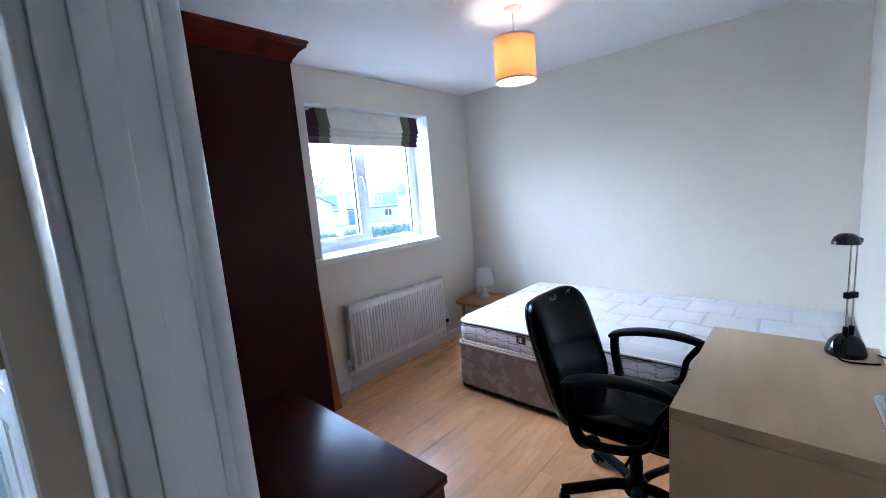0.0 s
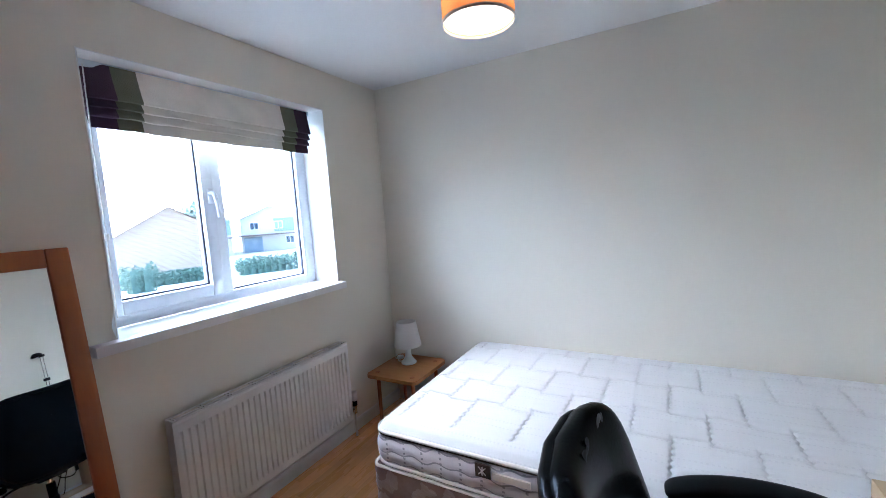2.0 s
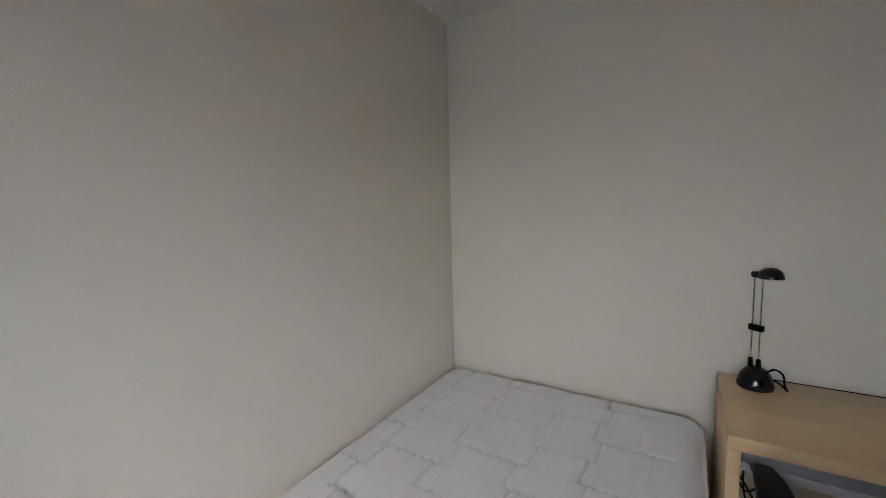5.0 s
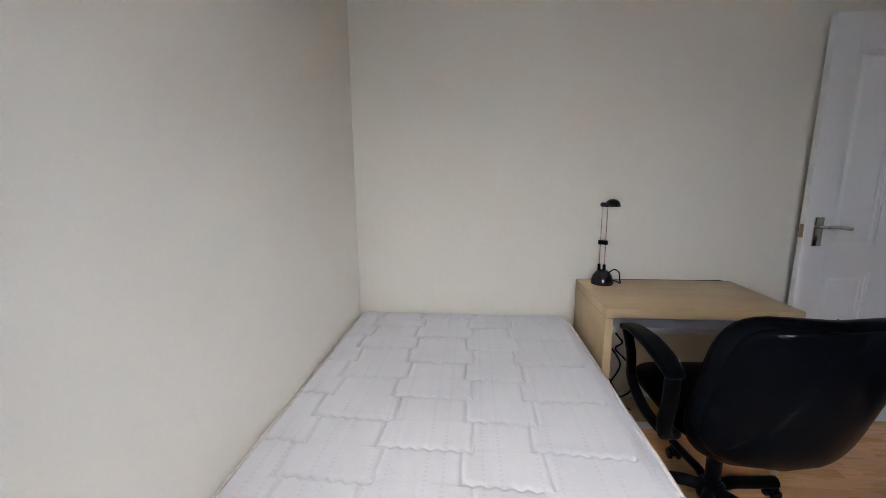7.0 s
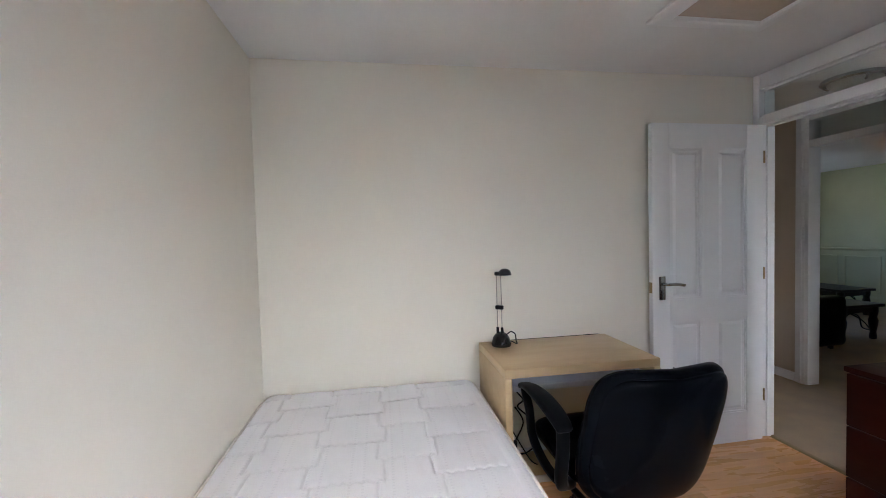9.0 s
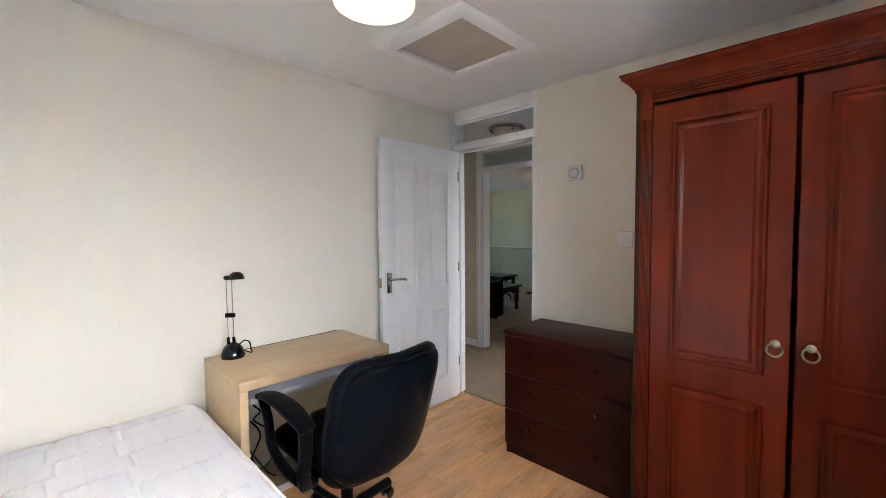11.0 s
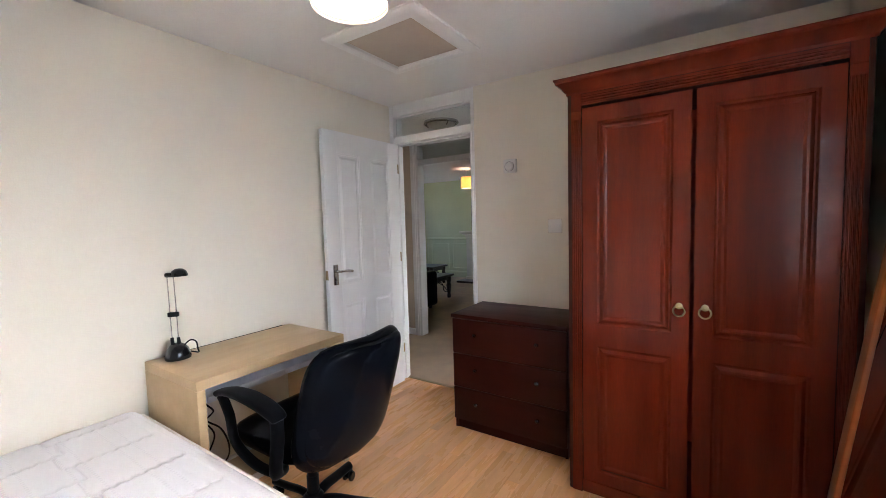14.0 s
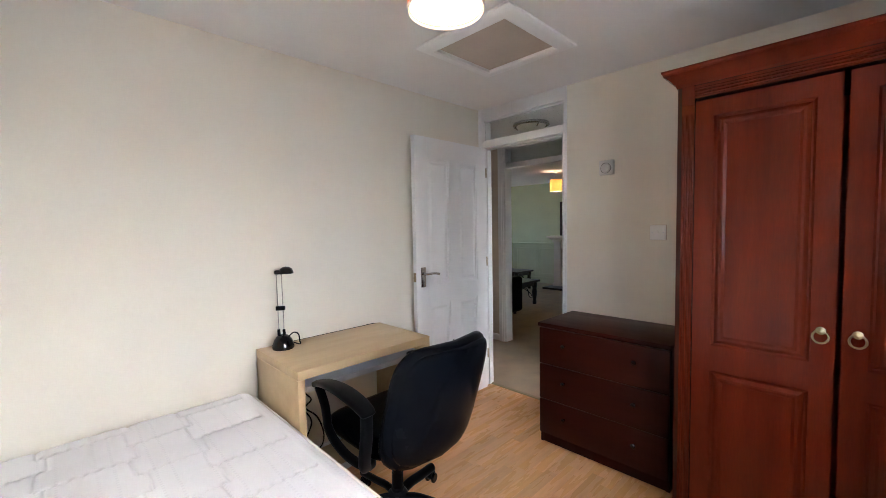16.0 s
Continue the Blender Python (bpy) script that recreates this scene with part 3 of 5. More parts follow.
# ---------------------------------------------------------------- doorway
def door_frame():
    f = tagged(thing("door_frame_1", (0, 0, 0), "white gloss door frame with a glazed fanlight", "door frame"), kind="structure")
    for name, a, b in (("jamb", (DX0, -0.112, 0), (DX0 + 0.026, 0.006, H - 0.001)), ("jamb", (2.684, -0.112, 0), (DX1 - 0.001, 0.006, H - 0.001)),
                       ("transom", (DX0 + 0.026, -0.11, 1.992), (2.684, 0.004, 2.04)), ("head", (DX0 + 0.026, -0.11, 2.212), (2.684, 0.004, H - 0.001))):
        part(name, block(a, b, 0.003), GLOSS, f, smooth=40)
    for name, a, b in (("stop", (DX0 + 0.026, -0.085, 0.005), (DX0 + 0.038, -0.055, 1.992)), ("stop", (2.671, -0.075, 0.005), (2.684, -0.045, 1.992)), ("stop", (DX0 + 0.038, -0.075, 1.98), (2.671, -0.045, 1.992)),
                       ("bead", (DX0 + 0.026, -0.03, 2.04), (2.684, -0.018, 2.054)), ("bead", (DX0 + 0.026, -0.03, 2.198), (2.684, -0.018, 2.212))):
        part(name, block(a, b, 0.002), GLOSS, f)
    g = part("fanlight_pane", block((DX0 + 0.026, -0.040, 2.04), (2.684, -0.036, 2.212)), CLEAR, f, "clear glass fanlight")
    g.visible_shadow = False
    bm = bmesh.new()
    for x0, x1 in ((DX0 - 0.052, DX0 + 0.006),):
        box(bm, (x0, -0.118, 0), (x1, -0.10, H - 0.002), 0.004)
        box(bm, (x0 + 0.012, -0.126, 0), (x0 + 0.03, -0.118, H - 0.002), 0.003)
    part("architrave", bm, GLOSS, f, smooth=40)
    part("staff_bead", rod(bmesh.new(), (DX0 + 0.020, 0.004, 0.0), (DX0 + 0.020, 0.004, 1.99), 0.0125, seg=16), GLOSS, f, "rounded bead on the jamb edge", 60)
    part("quirk_bead", rod(bmesh.new(), (DX0 + 0.026, -0.018, 0.004), (DX0 + 0.026, -0.018, 1.99), 0.0035, seg=10), GLOSS, f, smooth=60)
    part("edge_bead", rod(bmesh.new(), (DX0 + 0.004, -0.119, 0.004), (DX0 + 0.004, -0.119, H - 0.004), 0.0085, seg=14), GLOSS, f, "rounded architrave edge", 60)


door_frame()
structure("trim_threshold", sweep(bmesh.new(), [(-0.018, 0.0), (0.018, 0.0), (0.010, 0.007), (-0.010, 0.007)], [(DX0 + 0.03, -0.086, 0.0), (2.68, -0.086, 0.0)]), BRASS, "thin brass threshold strip between laminate and carpet")


def panel_door(name, label, width, height=1.975, mat=None):
    """A four-panel moulded door leaf, hinge at the origin, leaf along +x, thickness along y."""
    mat = mat or GLOSS
    t = tagged(thing(name, (0, 0, 0), label, "door"), kind="structure")
    th, st = 0.036, 0.115 * width / 0.76
    mid = 0.10 * width / 0.76
    rails = [(0.0, 0.19), (0.79, 0.92), (1.83, height)]
    bm = bmesh.new()
    for x0, x1 in ((0, st), (width - st, width)):
        box(bm, (x0, -th, 0), (x1, 0, height), 0.002)
    for z0, z1 in rails:
        box(bm, (st, -th, z0), (width - st, 0, z1))
    for z0, z1 in ((0.19, 0.79), (0.92, 1.83)):
        box(bm, (width / 2 - mid / 2, -th, z0), (width / 2 + mid / 2, 0, z1))
    leaf = part("leaf", bm, mat, t, smooth=30)
    for z0, z1 in ((0.19, 0.79), (0.92, 1.83)):
        for x0, x1 in ((st, width / 2 - mid / 2), (width / 2 + mid / 2, width - st)):
            pb = bmesh.new()
            box(pb, (x0, -th + 0.011, z0), (x1, -0.011, z1))
            for s, y in ((1, -0.011), (-1, -th + 0.011)):
                m = 0.026
                v0 = [pb.verts.new((px, y, pz)) for px, pz in ((x0 + m, z0 + m), (x1 - m, z0 + m), (x1 - m, z1 - m), (x0 + m, z1 - m))]
                m2 = 0.042
                v1 = [pb.verts.new((px, y + s * 0.008, pz)) for px, pz in ((x0 + m2, z0 + m2), (x1 - m2, z0 + m2), (x1 - m2, z1 - m2), (x0 + m2, z1 - m2))]
                for i in range(4):
                    pb.faces.new((v0[i], v0[(i + 1) % 4], v1[(i + 1) % 4], v1[i]))
                pb.faces.new(v1)
                # bolection bead round the panel
                for a, b in (((x0, z0), (x1, z0 + 0.010)), ((x0, z1 - 0.010), (x1, z1)), ((x0, z0 + 0.010), (x0 + 0.010, z1 - 0.010)), ((x1 - 0.010, z0 + 0.010), (x1, z1 - 0.010))):
                    ys = sorted((y, y + s * 0.007))
                    box(pb, (a[0], ys[0], a[1]), (b[0], ys[1], b[1]))
            part("panel", pb, mat, leaf)
    for s, y in ((1, 0.0), (-1, -th)):
        hx = width - 0.058
        bp = part("handle_plate", block((hx - 0.021, min(y, y + s * 0.007), 0.925), (hx + 0.021, max(y, y + s * 0.007), 1.065), 0.002), CHROME, t, "chrome backplate", 40)
        bm = tube(bmesh.new(), [(hx, y + s * 0.004, 1.02), (hx, y + s * 0.046, 1.02), (hx - 0.020, y + s * 0.052, 1.021), (hx - 0.065, y + s * 0.050, 1.020), (hx - 0.115, y + s * 0.047, 1.012)], 0.0095, 12, 0.8)
        part("lever", bm, CHROME, bp, "chrome lever handle", 60)
    part("latch_plate", block((width, -0.030, 0.965), (width + 0.002, -0.006, 1.03)), BRASS, t, "brass latch plate on the door edge")
    for z in (0.25, 1.02, 1.74):
        part("hinge", rod(bmesh.new(), (-0.004, 0.004, z), (-0.004, 0.004, z + 0.075), 0.005), BRASS, t, smooth=40)
    return t


d = panel_door("door_1", "open white four-panel bedroom door with chrome lever", 0.765)
d.matrix_world = pose(2.648, 0.014, 0.009, 0, 0, 90.6)
d = panel_door("door_2", "open white panelled bathroom door with chrome lever", 0.72)
d.matrix_world = pose(0.86, -0.212, 0.006, 0, 0, 188)


def far_frame():
    f = tagged(thing("door_frame_2", (0, 0, 0), "white gloss living room door frame with fanlight", "door frame"), kind="structure")
    for name, a, b in (("jamb", (2.49, -1.27, 0), (2.52, -1.15, H - 0.001)), ("jamb", (3.315, -1.27, 0), (3.35, -1.15, H - 0.001)), ("transom", (2.52, -1.265, 2.0), (3.315, -1.155, 2.06)), ("head", (2.52, -1.265, 2.22), (3.315, -1.155, H - 0.001))):
        part(name, block(a, b, 0.003), GLOSS, f)
    for x0, x1 in ((3.342, 3.415), (2.425, 2.498)):
        bm = bmesh.new()
        box(bm, (x0, -1.16, 0), (x1, -1.142, H - 0.002), 0.004)
        box(bm, (x0 + 0.018, -1.142, 0), (x0 + 0.042, -1.134, H - 0.002), 0.003)
        part("architrave", bm, GLOSS, f, smooth=40)
    g = part("fanlight_pane", block((2.52, -1.212, 2.06), (3.315, -1.208, 2.22)), CLEAR, f)
    g.visible_shadow = False


far_frame()


# ---------------------------------------------------------------- ceiling and wall fittings
def loft_hatch():
    t = thing("loft_hatch", (1.886, 0.842, H), "white framed loft hatch with a beige board panel", "loft hatch")
    prof = [(0.0, 0.0), (0.0, -0.022), (0.012, -0.027), (0.04, -0.022), (0.062, -0.020), (0.078, -0.010), (0.078, 0.0)]
    w, h = 0.222, 0.222
    ring = [(-w, -h, 0), (-w, h, 0), (w, h, 0), (w, -h, 0)]
    part("hatch_frame", sweep(bmesh.new(), [(-o, u) for o, u in prof], ring, True), GLOSS, t, smooth=30)
    part("hatch_panel", block((-w + 0.004, -h + 0.004, -0.008), (w - 0.004, h - 0.004, -0.001)), HATCH, t, "beige board hatch panel")


loft_hatch()


def pendant(name, x, y, label):
    t = thing(name, (x, y, H), label, "pendant lamp")
    part("ceiling_rose", lathe(bmesh.new(), [(0.001, -0.024), (0.022, -0.022), (0.042, -0.008), (0.046, 0.0)]), WHITE_PLASTIC, t, smooth=40)
    part("flex", rod(bmesh.new(), (0, 0, -0.20), (0, 0, -0.02), 0.003, seg=8), WHITE_PLASTIC, t, smooth=60)
    part("lamp_holder", lathe(bmesh.new(), [(0.004, -0.16), (0.017, -0.17), (0.019, -0.21), (0.017, -0.225), (0.001, -0.226)], seg=20), WHITE_PLASTIC, t, smooth=40)
    r = 0.105
    part("shade", lathe(bmesh.new(), [(r, -0.356), (r, -0.150), (r - 0.0015, -0.150), (r - 0.0015, -0.356), (r, -0.356)], seg=48), SHADE_AMBER, t, "amber fabric drum shade", 40)
    part("lower_ring", lathe(bmesh.new(), [(r - 0.002, -0.360), (r + 0.002, -0.360), (r + 0.002, -0.352), (r - 0.002, -0.352), (r - 0.002, -0.360)], seg=48), WHITE_PLASTIC, t, smooth=40)
    part("upper_ring", lathe(bmesh.new(), [(r - 0.002, -0.154), (r + 0.002, -0.154), (r + 0.002, -0.147), (r - 0.002, -0.147), (r - 0.002, -0.154)], seg=48), WHITE_PLASTIC, t, smooth=40)
    for k in range(3):
        a = 2 * math.pi * k / 3
        part("spoke", rod(bmesh.new(), (0.018 * math.cos(a), 0.018 * math.sin(a), -0.156), (r * math.cos(a), r * math.sin(a), -0.152), 0.0015, seg=6), WHITE_PLASTIC, t)
    part("diffuser", lathe(bmesh.new(), [(r - 0.004, -0.350), (0.001, -0.352)], seg=48), DIFFUSER, t, "glowing opal diffuser", 40)
    return t


pendant("pendant_lamp", *PENDANT, "lit pendant lamp with an amber drum shade")
pendant("pendant_lamp", 4.23, -3.88, "lit living room pendant with an amber drum shade")


def thermostat():
    t = thing("room_thermostat", (1.650, 0.0, 1.713), "square white dial thermostat on the wall", "thermostat")
    part("case", block((-0.046, 0.0005, -0.046), (0.046, 0.030, 0.046), 0.006), AGED_PLASTIC, t, smooth=40)
    part("dial", lathe(bmesh.new(), [(0.001, 0.012), (0.026, 0.011), (0.029, 0.006), (0.030, 0.0)], (0, 0.030, -0.004), 32, pose(0, 0, 0, -90)), AGED_PLASTIC, t, smooth=30)
    part("dial_ring", lathe(bmesh.new(), [(0.031, 0.0), (0.0335, 0.0), (0.0335, 0.0025), (0.031, 0.0025), (0.031, 0.0)], (0, 0.030, -0.004), 32, pose(0, 0, 0, -90)), MID_GREY, t, "grey ring round the dial")


def switch():
    t = thing("light_switch", (1.347, 0.0, 1.299), "square white switch plate with a small rocker", "light switch")
    part("plate", block((-0.043, 0.0005, -0.043), (0.043, 0.013, 0.043), 0.003), WHITE_PLASTIC, t, smooth=40)
    # slightly wider beige block paints the thin shadow line round the plate
    part("shadow_rim", block((-0.0455, 0.0004, -0.0455), (0.0455, 0.006, 0.0455)), HATCH, t, "thin beige rim painted as the plate's shadow line")
    part("rocker", block((-0.006, 0.013, -0.011), (0.006, 0.0195, 0.011), 0.002), WHITE_PLASTIC, t, smooth=40)
    for x in (-0.030, 0.030):
        part("screw", lathe(bmesh.new(), [(0.001, 0.0015), (0.003, 0.0012), (0.0035, 0.0)], (x, 0.013, 0), 12, pose(0, 0, 0, -90)), GREY_BOARD, t)


thermostat()
switch()


def landing_lamp():
    t = thing("landing_ceiling_lamp", (2.66, -0.68, H), "round chrome and opal glass ceiling lamp", "ceiling lamp")
    part("rim", lathe(bmesh.new(), [(0.11, 0.0), (0.165, -0.004), (0.168, -0.022), (0.150, -0.032), (0.140, -0.030), (0.138, -0.012), (0.11, 0.0)], seg=40), CHROME, t, "chrome rim", 40)
    part("bowl", lathe(bmesh.new(), [(0.135, -0.028), (0.120, -0.050), (0.080, -0.066), (0.001, -0.072)], seg=40), DIFFUSER, t, "opal glass bowl", 60)
    for k in range(3):
        a = 2 * math.pi * k / 3 + 0.5
        part("clip", rod(bmesh.new(), (0.152 * math.cos(a), 0.152 * math.sin(a), -0.030), (0.120 * math.cos(a), 0.120 * math.sin(a), -0.054), 0.006, seg=8), CHROME, t)
    v = thing("ceiling_vent", (2.20, -0.62, H), "small white ceiling vent", "vent")
    part("plate", block((-0.08, -0.05, -0.010), (0.08, 0.05, -0.0005), 0.003), WHITE_PLASTIC, v)
    for k in range(5):
        part("slat", block((-0.07, -0.038 + k * 0.018, -0.014), (0.07, -0.030 + k * 0.018, -0.010)), WHITE_PLASTIC, v)


landing_lamp()


# ---------------------------------------------------------------- radiator
def radiator():
    y0, y1, z0, z1 = 1.413, 2.424, 0.137, 0.640
    t = thing("radiator", (0, (y0 + y1) / 2, z0), "white ribbed panel radiator under the window", "radiator")
    w, h = (y1 - y0) / 2, z1 - z0
    bm = bmesh.new()
    n = 33
    pitch = (2 * w - 0.03) / n
    prof = [(-w, 0.086), (-w + 0.012, 0.090)]
    for i in range(n):
        y = -w + 0.015 + pitch * i
        prof += [(y + pitch * 0.10, 0.090), (y + pitch * 0.22, 0.0815), (y + pitch * 0.50, 0.0815), (y + pitch * 0.62, 0.090)]
    prof += [(w - 0.012, 0.090), (w, 0.086)]
    rows = []
    levels = [(0.0, 0.0), (0.012, 0.0), (0.042, 0.0), (0.058, 1.0), (h - 0.062, 1.0), (h - 0.046, 0.0), (h - 0.012, 0.0), (h, 0.0)]
    for z, k in levels:
        inset = 0.006 if z in (0.0, h) else 0.0
        rows.append([bm.verts.new(((0.090 - (0.090 - x) * (k if 0.084 > x else 1)) - inset, y, z)) for y, x in prof])
    for a, b in zip(rows, rows[1:]):
        for i in range(len(prof) - 1):
            bm.faces.new((a[i], a[i + 1], b[i + 1], b[i]))
    part("front_panel", bm, RAD, t, "ribbed front panel", 25)
    part("back_panel", block((0.028, -w + 0.004, 0.0), (0.034, w - 0.004, h - 0.01), 0.002), RAD, t)
    for y in (-w, w - 0.003):
        part("side_cover", block((0.030, y, 0.02), (0.084, y + 0.003, h)), RAD, t)
    bm = bmesh.new()
    for a, b in (((0.026, -w, h), (0.034, w, h + 0.004)), ((0.080, -w, h), (0.089, w, h + 0.004))):
        box(bm, a, b)
    for k in range(9):
        y = -w + 0.002 + (2 * w - 0.024) * k / 8
        box(bm, (0.034, y, h), (0.080, y + 0.007, h + 0.003))
        box(bm, (0.034, y + 0.013, h), (0.080, y + 0.020, h + 0.003))
    box(bm, (0.055, -w, h - 0.001), (0.059, w, h + 0.002))
    part("top_grille", bm, RAD, t, "slotted top grille")
    part("inner_fin", block((0.040, -w + 0.01, 0.03), (0.070, w - 0.01, h - 0.06)), SHADED_FIN, t, "convector fins darkened for cavity shade")
    for s, y in ((1, w + 0.048), (-1, -w - 0.030)):
        v = bmesh.new()
        rod(v, (0.058, s * (w - 0.002), 0.045), (0.058, y, 0.045), 0.010)
        rod(v, (0.058, y, 0.02), (0.058, y, 0.075), 0.013)
        valve = part("valve", v, CHROME, t, "radiator valve", 40)
        if s > 0:
            part("valve_collar", rod(bmesh.new(), (0.058, y, 0.072), (0.058, y, 0.105), 0.017), BLACK, valve, "black valve collar", 40)
            part("valve_head", lathe(bmesh.new(), [(0.017, 0.105), (0.021, 0.11), (0.021, 0.155), (0.017, 0.162), (0.001, 0.164)], (0.058, y, 0), 20), WHITE_PLASTIC, valve, "white thermostatic head", 40)
        else:
            part("valve_cap", lathe(bmesh.new(), [(0.013, 0.07), (0.013, 0.10), (0.009, 0.108), (0.001, 0.11)], (0.058, y, 0), 18), WHITE_PLASTIC, valve, smooth=40)
        part("pipe", tube(bmesh.new(), [(0.058, y, 0.025), (0.058, y, -0.06), (0.056, y, -z0 + 0.002)] if s > 0 else [(0.058, y, 0.025), (0.058, y, -0.08), (0.057, y - 0.012, -0.115), (0.055, y - 0.07, -0.140), (0.054, y - 0.105, -0.150), (0.054, y - 0.118, -0.165), (0.054, y - 0.120, -z0 + 0.002)], 0.0075, 10), RAD, t, "white painted pipe", 60)
    for y in (-0.3, 0.3):
        part("bracket", block((0.0005, y - 0.015, 0.05), (0.028, y + 0.015, h - 0.05)), RAD, t)


radiator()


# ---------------------------------------------------------------- wardrobe
def raised_panel(bm, x0, x1, z0, z1, y):
    """A routed moulding and raised field on a board whose face is at y (facing +y)."""
    steps = [(0.0, 0.0), (0.007, -0.006), (0.013, -0.007), (0.020, -0.001), (0.026, 0.002), (0.034, 0.002), (0.044, -0.003), (0.050, -0.003)]
    rings = []
    for m, d in steps:
        rings.append([bm.verts.new((px, y + d, pz)) for px, pz in ((x0 + m, z0 + m), (x1 - m, z0 + m), (x1 - m, z1 - m), (x0 + m, z1 - m))])
    for a, b in zip(rings, rings[1:]):
        for i in range(4):
            bm.faces.new((a[i], a[(i + 1) % 4], b[(i + 1) % 4], b[i]))
    bm.faces.new(rings[-1])


def framed_face(bm, x0, x1, z0, z1, y, fields):
    """A flat face at y with oblong gaps where the raised panels sit, one column of fields from the bottom up."""
    def quad(a, b, c, d):
        if b - a > 1e-6 and d - c > 1e-6:
            bm.faces.new([bm.verts.new(p) for p in ((a, y, c), (b, y, c), (b, y, d), (a, y, d))])
    fx0, fx1 = fields[0][0], fields[0][1]
    quad(x0, fx0, z0, z1)
    quad(fx1, x1, z0, z1)
    z = z0
    for _, _, f0, f1 in fields:
        quad(fx0, fx1, z, f0)
        z = f1
    quad(fx0, fx1, z, z1)
    for f in fields:
        raised_panel(bm, *f, y)


def wardrobe():
    t = thing("wardrobe", (0.57, 0.004, 0), "tall cherry wood two-door wardrobe with moulded cornice", "wardrobe")
    w, dep = 0.508, 0.633
    t.scale = (1, 1, 0.969)
    # sides take the chest's darker veneer to paint in their backlit shade
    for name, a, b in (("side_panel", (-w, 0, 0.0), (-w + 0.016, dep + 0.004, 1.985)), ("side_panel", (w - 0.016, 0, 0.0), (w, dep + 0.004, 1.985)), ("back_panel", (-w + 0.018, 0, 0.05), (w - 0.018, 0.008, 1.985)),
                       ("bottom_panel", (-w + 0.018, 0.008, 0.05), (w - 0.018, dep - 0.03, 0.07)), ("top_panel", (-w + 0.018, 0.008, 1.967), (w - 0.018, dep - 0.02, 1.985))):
        part(name, block(a, b), MAHOG if name == "side_panel" else CHERRY, t, "side panel in darker veneer, shade painted in" if name == "side_panel" else "")
    part("plinth", block((-w + 0.062, dep - 0.035, 0.0), (w - 0.062, dep + 0.004, 0.062), 0.004), CHERRY, t, smooth=40)
    for x0 in (-w + 0.0165, w - 0.0625):
        p = part("pilaster", block((x0, dep - 0.02, 0.10), (x0 + 0.046, dep + 0.006, 1.90)), CHERRY, t, "reeded pilaster", 40)
        for k in range(5):
            x = x0 + 0.005 + k * 0.009
            part("reed", rod(bmesh.new(), (x, dep + 0.006, 0.135), (x, dep + 0.006, 1.86), 0.0036, seg=8), CHERRY, p, smooth=50)
        part("pilaster_foot", block((x0, dep - 0.02, 0.0), (x0 + 0.048, dep + 0.012, 0.10), 0.003), CHERRY, p, smooth=40)
        part("pilaster_head", block((x0, dep - 0.02, 1.90), (x0 + 0.047, dep + 0.009, 1.985), 0.003), CHERRY, p, smooth=40)
    fr = bmesh.new()
    box(fr, (-w + 0.061, dep - 0.02, 1.925), (w - 0.061, dep + 0.002, 1.985))
    for k, z in enumerate((1.938, 1.950, 1.962)):
        rod(fr, (-w + 0.061, dep + 0.002, z), (w - 0.061, dep + 0.002, z), 0.005, seg=10)
    part("frieze", fr, CHERRY, t, "moulded frieze board", 40)
    prof = [(-0.02, 0.0), (0.004, 0.0), (0.006, 0.012), (0.014, 0.020), (0.022, 0.034), (0.038, 0.048), (0.046, 0.052), (0.046, 0.060), (0.052, 0.066), (0.052, 0.074), (-0.02, 0.074)]
    path = [(-w, 0.004, 1.978), (-w, dep + 0.006, 1.978), (w, dep + 0.006, 1.978), (w, 0.004, 1.978)]
    bm = sweep(bmesh.new(), [(-o, u) for o, u in prof], path)
    box(bm, (-w + 0.015, 0.004, 2.040), (w - 0.015, dep - 0.012, 2.050))
    part("cornice", bm, CHERRY, t, "stepped moulded cornice", 30)
    for side, x0, x1 in ((-1, -w + 0.066, -0.0065), (1, 0.0085, w - 0.066)):
        bm = bmesh.new()
        z0, z1, y = 0.068, 1.911, dep + 0.004
        m = 0.065
        framed_face(bm, x0, x1, z0, z1, y, [(x0 + m, x1 - m, z0 + 0.055, 0.762), (x0 + m, x1 - m, 0.872, z1 - 0.07)])
        v = [bm.verts.new(p) for p in ((x0, y, z0), (x1, y, z0), (x1, y, z1), (x0, y, z1))]
        u = [bm.verts.new(p) for p in ((x0, y - 0.018, z0), (x1, y - 0.018, z0), (x1, y - 0.018, z1), (x0, y - 0.018, z1))]
        for i in range(4):
            bm.faces.new((v[i], v[(i + 1) % 4], u[(i + 1) % 4], u[i]))
        bm.faces.new(u)
        bmesh.ops.remove_doubles(bm, verts=bm.verts, dist=1e-5)
        door = part("door", bm, CHERRY, t, "raised-panel cherry door", 25)
        kx = 0.046 * side
        part("knob", lathe(bmesh.new(), [(0.014, 0.0), (0.014, 0.003), (0.007, 0.006), (0.006, 0.016), (0.010, 0.020), (0.001, 0.024)], (kx, y, 0.995), 18, pose(0, 0, 0, -90)), BRASS, door, "brass knob", 40)
        ring = [(kx + 0.021 * math.cos(a), y + 0.014, 0.975 + 0.023 * math.sin(a)) for a in [2 * math.pi * i / 14 for i in range(15)]]
        part("ring_pull", tube(bmesh.new(), ring, 0.0032, 8), BRASS, door, "brass ring pull", 60)


wardrobe()


